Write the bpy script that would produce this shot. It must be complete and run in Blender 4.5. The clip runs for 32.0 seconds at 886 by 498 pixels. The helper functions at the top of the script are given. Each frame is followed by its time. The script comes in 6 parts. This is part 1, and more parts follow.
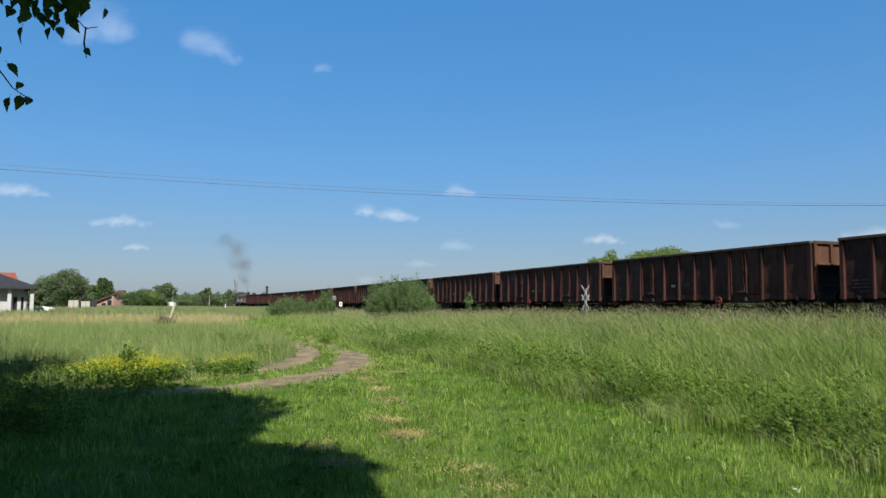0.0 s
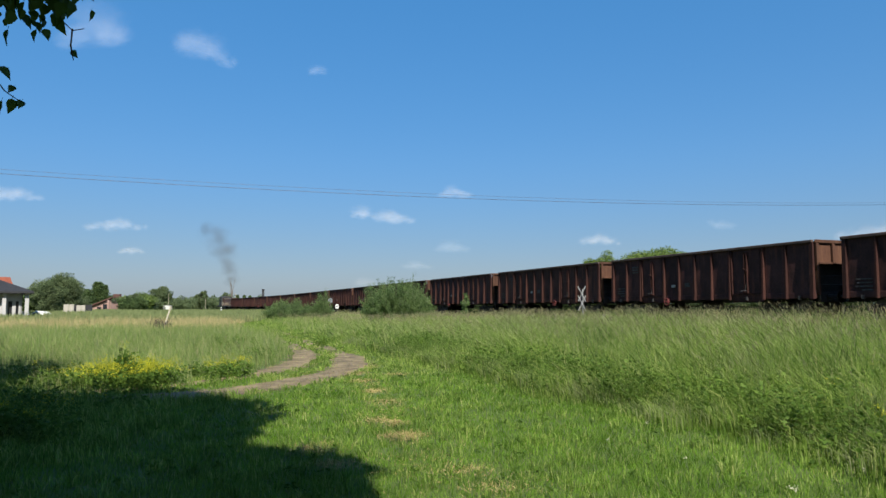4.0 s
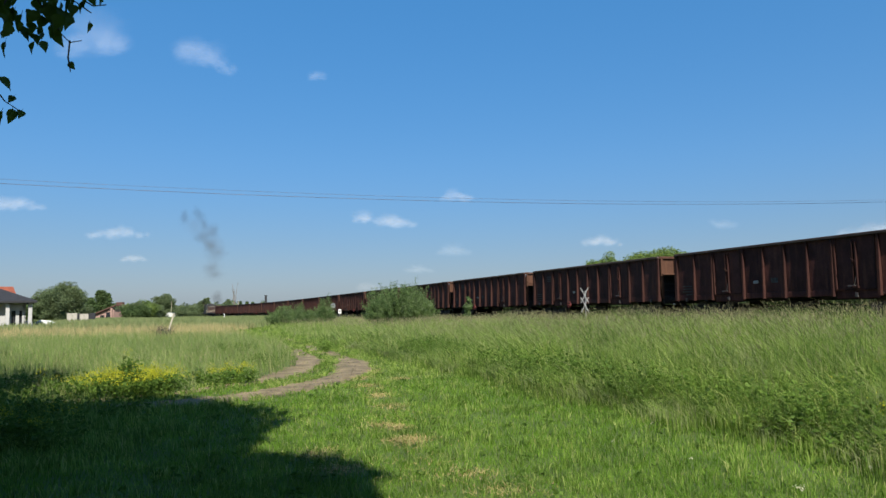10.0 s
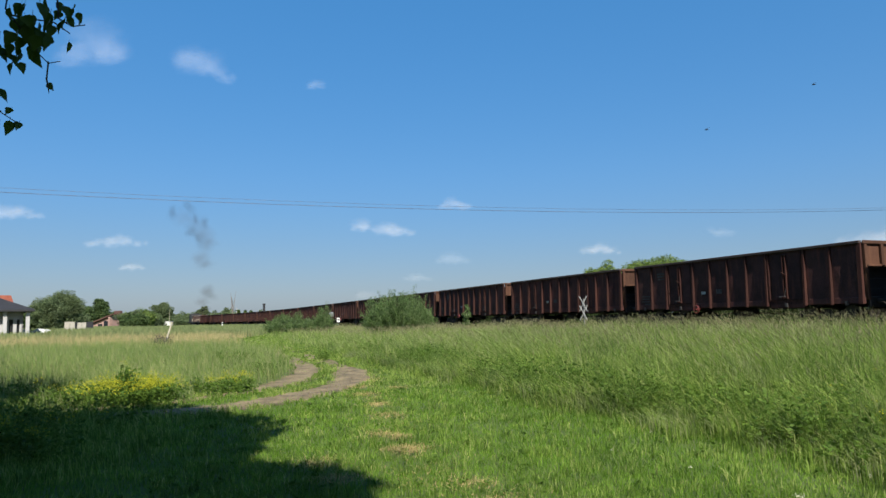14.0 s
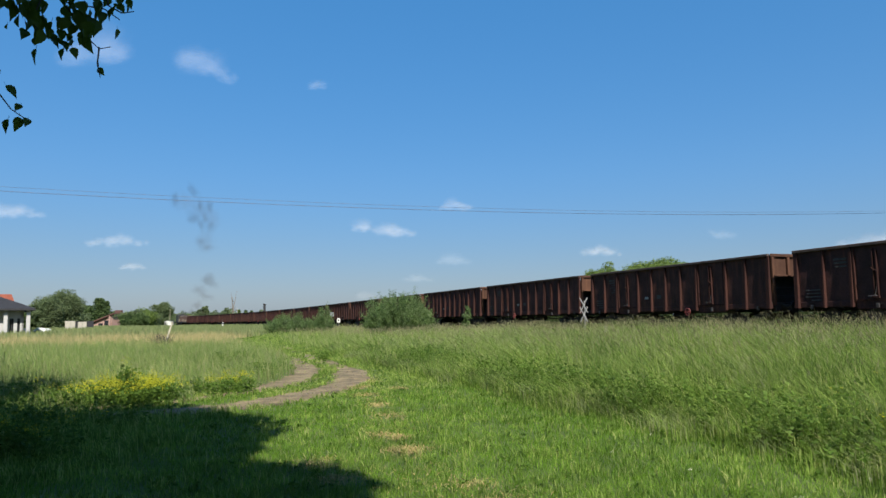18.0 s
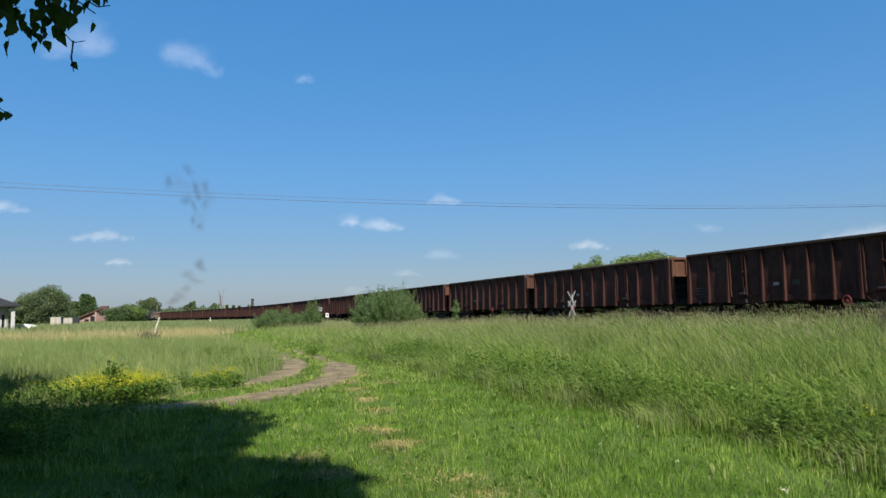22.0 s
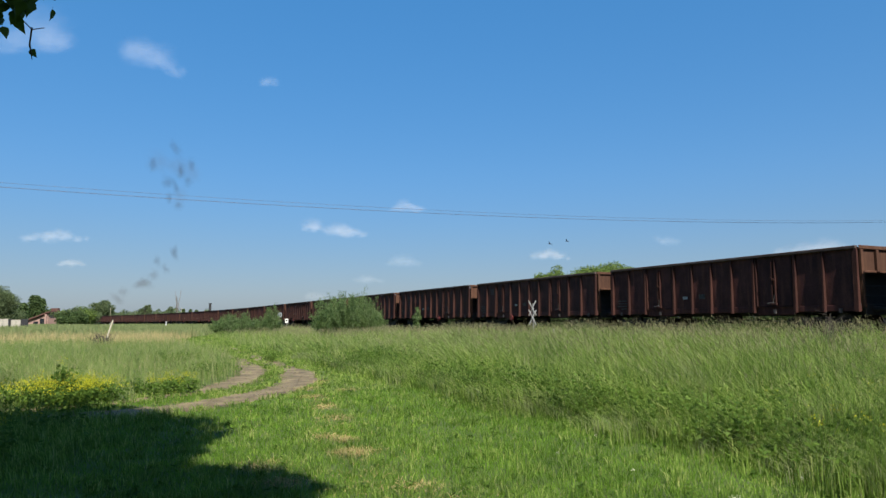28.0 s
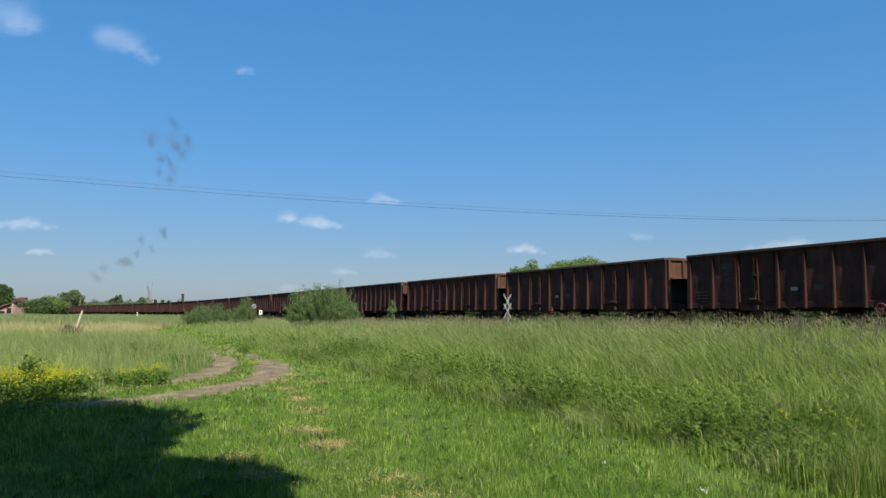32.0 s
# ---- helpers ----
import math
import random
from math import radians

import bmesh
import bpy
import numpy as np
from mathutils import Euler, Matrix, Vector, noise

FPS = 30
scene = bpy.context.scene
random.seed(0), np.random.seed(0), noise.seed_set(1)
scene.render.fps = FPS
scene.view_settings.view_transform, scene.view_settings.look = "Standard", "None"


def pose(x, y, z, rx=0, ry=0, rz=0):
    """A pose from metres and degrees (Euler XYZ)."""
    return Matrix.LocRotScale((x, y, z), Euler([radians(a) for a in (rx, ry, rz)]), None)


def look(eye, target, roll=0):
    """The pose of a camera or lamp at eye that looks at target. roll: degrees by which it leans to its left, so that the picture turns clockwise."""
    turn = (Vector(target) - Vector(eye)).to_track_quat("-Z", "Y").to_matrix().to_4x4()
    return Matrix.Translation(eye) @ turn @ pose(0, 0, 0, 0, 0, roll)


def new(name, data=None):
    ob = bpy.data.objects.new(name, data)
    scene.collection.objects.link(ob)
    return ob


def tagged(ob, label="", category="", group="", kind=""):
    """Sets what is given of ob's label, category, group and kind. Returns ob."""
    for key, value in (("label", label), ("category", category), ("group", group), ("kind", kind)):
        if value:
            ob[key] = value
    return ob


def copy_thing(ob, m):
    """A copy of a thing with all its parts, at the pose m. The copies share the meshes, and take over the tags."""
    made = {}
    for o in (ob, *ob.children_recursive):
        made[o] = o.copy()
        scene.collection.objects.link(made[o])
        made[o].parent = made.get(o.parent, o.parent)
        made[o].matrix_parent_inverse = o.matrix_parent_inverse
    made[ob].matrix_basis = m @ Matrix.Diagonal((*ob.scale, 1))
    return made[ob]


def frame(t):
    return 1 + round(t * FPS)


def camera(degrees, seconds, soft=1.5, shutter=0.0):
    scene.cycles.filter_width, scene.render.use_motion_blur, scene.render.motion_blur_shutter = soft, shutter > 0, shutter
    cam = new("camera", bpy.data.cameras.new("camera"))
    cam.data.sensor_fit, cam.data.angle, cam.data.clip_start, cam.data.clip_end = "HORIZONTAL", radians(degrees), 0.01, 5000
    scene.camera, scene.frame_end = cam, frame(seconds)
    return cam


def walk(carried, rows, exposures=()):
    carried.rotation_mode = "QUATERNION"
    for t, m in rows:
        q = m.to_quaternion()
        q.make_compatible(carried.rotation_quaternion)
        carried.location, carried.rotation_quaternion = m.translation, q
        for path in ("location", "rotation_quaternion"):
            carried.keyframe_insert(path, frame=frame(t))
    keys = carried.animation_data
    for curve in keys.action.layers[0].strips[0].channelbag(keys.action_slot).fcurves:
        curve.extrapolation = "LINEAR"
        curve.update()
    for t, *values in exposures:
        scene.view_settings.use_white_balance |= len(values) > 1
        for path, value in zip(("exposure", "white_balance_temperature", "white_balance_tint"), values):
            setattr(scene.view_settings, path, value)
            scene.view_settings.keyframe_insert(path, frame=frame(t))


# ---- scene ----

# ---------------------------------------------------------------- camera
EYE = (0.0, 0.0, 1.6)
cam = camera(65.66, 32.0)
# seconds, then the turn of the camera in degrees
PATH = [
    (0, 94.61, -0.00, 0.00), (0.5, 94.56, -0.09, 0.11), (1, 94.63, -0.02, 0.18), (1.5, 94.58, 0.03, 0.16), (2, 94.72, 0.06, -0.12),
    (2.5, 94.58, 0.07, -0.34), (3, 94.83, 0.22, -0.35), (3.5, 94.80, 0.35, -0.35), (5.5, 94.67, 0.37, -0.05), (6, 94.90, 0.46, 0.04),
    (6.5, 94.68, 0.67, -0.03), (7, 94.61, 0.78, 0.14), (7.5, 94.66, 0.69, 0.54), (8, 94.78, 0.76, 0.33), (8.5, 95.02, 1.00, -0.02),
    (9, 95.03, 1.14, -0.08), (9.5, 95.09, 1.18, 0.01), (10, 95.05, 1.16, -0.06), (10.5, 94.88, 1.22, -0.08), (11, 94.82, 1.34, -0.15),
    (11.5, 95.05, 1.41, -0.13), (12, 94.91, 1.37, -0.04), (12.5, 94.67, 1.32, -0.16), (13, 95.01, 1.19, -0.07), (13.5, 95.14, 1.15, -0.13),
    (14, 95.74, 1.21, -0.18), (14.5, 95.80, 1.13, 0.00), (16.5, 95.36, 0.95, -0.36), (17, 95.52, 0.96, -0.30), (17.5, 95.80, 0.91, -0.01),
    (18, 95.82, 0.94, -0.15), (18.5, 95.97, 0.92, -0.22), (19, 95.85, 0.75, -0.24), (19.5, 95.74, 0.62, -0.53), (20, 95.69, 0.62, -0.65),
    (20.5, 95.75, 0.70, -0.64), (21, 95.55, 0.87, -0.67), (21.5, 95.34, 0.96, -0.91), (22, 95.33, 1.20, -1.09), (22.5, 95.65, 1.37, -1.15),
    (23, 95.89, 1.47, -1.11), (23.5, 96.05, 1.37, -1.11), (24, 96.36, 1.22, -0.94), (24.5, 96.31, 1.01, -0.79), (25, 96.33, 0.97, -1.14),
    (25.5, 96.24, 0.75, -1.40), (27.5, 95.99, 0.66, -3.70), (28, 95.91, 0.40, -4.31), (28.5, 95.80, 0.21, -4.54), (29, 95.52, 0.19, -4.86),
    (29.5, 95.48, 0.36, -5.43), (30, 95.60, 0.48, -5.68), (30.5, 95.33, 0.33, -6.06), (31, 95.36, 0.07, -6.12), (31.5, 95.24, 0.06, -6.29),
    (32, 95.32, -0.07, -6.36), 
]
walk(cam, [(t, pose(*EYE, rx, ry, rz)) for t, rx, ry, rz in PATH])

# ---------------------------------------------------------------- light
SUN_AZ, SUN_EL = 165.0, 40.0          # degrees clockwise from +y, degrees up
world = bpy.data.worlds.new("sky")
scene.world = world
world.use_nodes = True
wn = world.node_tree.nodes
wn.clear()
sky = wn.new("ShaderNodeTexSky")
sky.sky_type = "NISHITA"
sky.sun_disc = False
sky.sun_elevation, sky.sun_rotation = radians(SUN_EL), radians(SUN_AZ)
sky.air_density, sky.dust_density, sky.ozone_density = 1.0, 1.4, 4.0
sky_bg, sky_out = wn.new("ShaderNodeBackground"), wn.new("ShaderNodeOutputWorld")
sky_bg.inputs["Strength"].default_value = 0.184
vivid = wn.new("ShaderNodeHueSaturation")
vivid.inputs["Saturation"].default_value = 1.9
level = wn.new("ShaderNodeGamma")
level.inputs["Gamma"].default_value = 0.37
cool = wn.new("ShaderNodeMix")
cool.data_type, cool.blend_type = "RGBA", "MULTIPLY"
cool.inputs[0].default_value, cool.inputs[7].default_value = 1.0, (0.995, 1.062, 1.20, 1)
world.node_tree.links.new(sky.outputs[0], level.inputs["Color"])
world.node_tree.links.new(level.outputs[0], cool.inputs[6])
world.node_tree.links.new(cool.outputs[2], vivid.inputs["Color"])
# summer haze greys the lowest ten degrees of the sky
sky_co, sky_sep, haze = wn.new("ShaderNodeTexCoord"), wn.new("ShaderNodeSeparateXYZ"), wn.new("ShaderNodeMapRange")
haze.inputs["From Max"].default_value, haze.interpolation_type = 0.22, "SMOOTHSTEP"
hazy = wn.new("ShaderNodeMix")
hazy.data_type, hazy.blend_type = "RGBA", "MULTIPLY"
hazy.inputs[7].default_value = (0.88, 0.84, 0.79, 1)
haze.inputs["To Min"].default_value, haze.inputs["To Max"].default_value = 1.0, 0.0
world.node_tree.links.new(sky_co.outputs["Generated"], sky_sep.inputs[0])
world.node_tree.links.new(sky_sep.outputs["Z"], haze.inputs["Value"])
world.node_tree.links.new(haze.outputs[0], hazy.inputs[0])
world.node_tree.links.new(vivid.outputs[0], hazy.inputs[6])
world.node_tree.links.new(hazy.outputs[2], sky_bg.inputs[0])
world.node_tree.links.new(sky_bg.outputs[0], sky_out.inputs[0])
sun = new("sun", bpy.data.lights.new("sun", "SUN"))
sun.data.energy, sun.data.angle, sun.data.color = 5.0, radians(0.5), (1.0, 0.95, 0.87)
_e, _a = radians(SUN_EL), radians(SUN_AZ)
sun.matrix_world = look((math.sin(_a) * math.cos(_e) * 60, math.cos(_a) * math.cos(_e) * 60, math.sin(_e) * 60), (0, 0, 0))
scene.view_settings.exposure = 0.8


# ---------------------------------------------------------------- materials
def material(name):
    m = bpy.data.materials.new(name)
    m.use_nodes = True
    return m, m.node_tree.nodes, m.node_tree.links, m.node_tree.nodes["Principled BSDF"]


def ramp(nodes, stops):
    r = nodes.new("ShaderNodeValToRGB")
    el = r.color_ramp.elements
    while len(el) < len(stops):
        el.new(0.5)
    for e, (pos, col) in zip(el, stops):
        e.position, e.color = pos, (*col, 1) if len(col) == 3 else col
    return r


def mixed(nodes, links, fac, a, b, mode="MIX"):
    m = nodes.new("ShaderNodeMix")
    m.data_type, m.blend_type = "RGBA", mode
    for sock, v in ((m.inputs[0], fac), (m.inputs[6], a), (m.inputs[7], b)):
        if hasattr(v, "is_output"):
            links.new(v, sock)
        elif isinstance(v, (int, float)):
            sock.default_value = v
        else:
            sock.default_value = (*v, 1)
    return m.outputs[2]


def noise_tex(nodes, links, scale, detail=5.0, coord="Object", rough=0.55, stretch=None):
    co = nodes.new("ShaderNodeTexCoord")
    n = nodes.new("ShaderNodeTexNoise")
    n.inputs["Scale"].default_value, n.inputs["Detail"].default_value, n.inputs["Roughness"].default_value = scale, detail, rough
    src = co.outputs[coord]
    if stretch:
        mp = nodes.new("ShaderNodeMapping")
        mp.inputs["Scale"].default_value = stretch
        links.new(src, mp.inputs[0])
        src = mp.outputs[0]
    links.new(src, n.inputs["Vector"])
    return n.outputs[0]


def bump(nodes, links, bsdf, height, strength=0.4, distance=0.02):
    b = nodes.new("ShaderNodeBump")
    b.inputs["Strength"].default_value, b.inputs["Distance"].default_value = strength, distance
    links.new(height, b.inputs["Height"])
    links.new(b.outputs[0], bsdf.inputs["Normal"])


def surface(name, dark, light, scale=6.0, rough=0.7, metal=0.0, bumps=0.3, fine=40.0, spread=0.25):
    """A worn surface: two scales of noise between two colours, with fine relief."""
    m, n, l, b = material(name)
    big, small = noise_tex(n, l, scale), noise_tex(n, l, fine, 3.0)
    r = ramp(n, [(0.5 - spread, dark), (0.5 + spread, light)])
    l.new(big, r.inputs[0])
    r2 = ramp(n, [(0.3, (0.82, 0.82, 0.82)), (0.7, (1.12, 1.12, 1.12))])
    l.new(small, r2.inputs[0])
    l.new(mixed(n, l, 1.0, r.outputs[0], r2.outputs[0], "MULTIPLY"), b.inputs["Base Color"])
    b.inputs["Roughness"].default_value, b.inputs["Metallic"].default_value = rough, metal
    bump(n, l, b, small, bumps, 0.01)
    return m


def foliage(name, stops, through_light=0.35, rough=0.6, patch=0.35):
    """Leaf or blade: colour differs from piece to piece and in broad patches; some light comes through."""
    m, n, l, b = material(name)
    geo = n.new("ShaderNodeNewGeometry")
    r = ramp(n, stops)
    l.new(geo.outputs["Random Per Island"], r.inputs[0])
    broad = noise_tex(n, l, patch, 3.0)
    r2 = ramp(n, [(0.3, (0.78, 0.82, 0.72)), (0.7, (1.18, 1.14, 1.05))])
    l.new(broad, r2.inputs[0])
    col = mixed(n, l, 1.0, r.outputs[0], r2.outputs[0], "MULTIPLY")
    mid = noise_tex(n, l, patch * 5.5, 4.0)
    r3 = ramp(n, [(0.33, (0.70, 0.74, 0.70)), (0.67, (1.22, 1.18, 1.1))])
    l.new(mid, r3.inputs[0])
    col = mixed(n, l, 1.0, col, r3.outputs[0], "MULTIPLY")
    l.new(col, b.inputs["Base Color"])
    b.inputs["Roughness"].default_value = rough
    b.inputs["Specular IOR Level"].default_value = 0.14
    t = n.new("ShaderNodeBsdfTranslucent")
    l.new(col, t.inputs[0])
    mx = n.new("ShaderNodeMixShader")
    mx.inputs[0].default_value = through_light
    l.new(b.outputs[0], mx.inputs[1])
    l.new(t.outputs[0], mx.inputs[2])
    l.new(mx.outputs[0], n["Material Output"].inputs[0])
    return m


def rusty_paint(name, base_dark, base_light, rust, rust_amount=0.5):
    """Old wagon paint with vertical rust runs and a tint of its own on each piece."""
    m, n, l, b = material(name)
    info = n.new("ShaderNodeObjectInfo")
    big = noise_tex(n, l, 1.3, 7.0, rough=0.62)
    runs = noise_tex(n, l, 2.2, 6.0, stretch=(2.6, 2.6, 0.35))
    fine = noise_tex(n, l, 26.0, 4.0)
    r = ramp(n, [(0.32, base_dark), (0.68, base_light)])
    l.new(big, r.inputs[0])
    rr = ramp(n, [(rust_amount, (0, 0, 0)), (rust_amount + 0.16, (1, 1, 1))])
    l.new(runs, rr.inputs[0])
    c = mixed(n, l, rr.outputs[0], r.outputs[0], rust)
    r3 = ramp(n, [(0.3, (0.75, 0.75, 0.75)), (0.72, (1.2, 1.2, 1.2))])
    l.new(fine, r3.inputs[0])
    c = mixed(n, l, 1.0, c, r3.outputs[0], "MULTIPLY")
    tint = ramp(n, [(0.0, (0.78, 0.78, 0.8)), (1.0, (1.2, 1.14, 1.1))])
    l.new(info.outputs["Random"], tint.inputs[0])
    l.new(mixed(n, l, 1.0, c, tint.outputs[0], "MULTIPLY"), b.inputs["Base Color"])
    b.inputs["Roughness"].default_value = 0.85
    b.inputs["Specular IOR Level"].default_value = 0.12
    bump(n, l, b, fine, 0.35, 0.008)
    return m


def puff_material(name, colour, alpha, scale, edge=0.25, soft=0.45, low=1.05):
    """Thin vapour on curved sheets: ragged by noise, fading to nothing at the rim."""
    m, n, l, b = material(name)
    b.inputs["Base Color"].default_value = (*colour, 1)
    b.inputs["Roughness"].default_value = 1.0
    b.inputs["Specular IOR Level"].default_value = 0.0
    co = n.new("ShaderNodeTexCoord")
    gr = n.new("ShaderNodeTexGradient")
    gr.gradient_type = "SPHERICAL"
    l.new(co.outputs["UV"], gr.inputs[0])
    info = n.new("ShaderNodeObjectInfo")
    shift = n.new("ShaderNodeVectorMath")
    shift.operation = "MULTIPLY_ADD"
    shift.inputs[1].default_value = (70, 70, 70)
    l.new(info.outputs["Random"], shift.inputs[0])
    l.new(co.outputs["UV"], shift.inputs[2])
    tx = n.new("ShaderNodeTexNoise")
    tx.inputs["Scale"].default_value, tx.inputs["Detail"].default_value, tx.inputs["Roughness"].default_value = scale, 6.0, 0.6
    l.new(shift.outputs[0], tx.inputs["Vector"])
    add = n.new("ShaderNodeMath")
    add.operation = "MULTIPLY_ADD"
    add.inputs[1].default_value = 2.0
    l.new(tx.outputs[0], add.inputs[0])
    l.new(gr.outputs[1], add.inputs[2])
    rng = n.new("ShaderNodeMapRange")
    rng.interpolation_type = "SMOOTHSTEP"
    rng.inputs["From Min"].default_value, rng.inputs["From Max"].default_value = low, 2.0 + edge
    rng.inputs["To Max"].default_value = alpha
    l.new(add.outputs[0], rng.inputs["Value"])
    rim = n.new("ShaderNodeMapRange")
    rim.interpolation_type = "SMOOTHSTEP"
    rim.inputs["From Max"].default_value = soft
    l.new(gr.outputs[1], rim.inputs["Value"])
    mul = n.new("ShaderNodeMath")
    mul.operation = "MULTIPLY"
    l.new(rng.outputs[0], mul.inputs[0])
    l.new(rim.outputs[0], mul.inputs[1])
    l.new(mul.outputs[0], b.inputs["Alpha"])
    return m


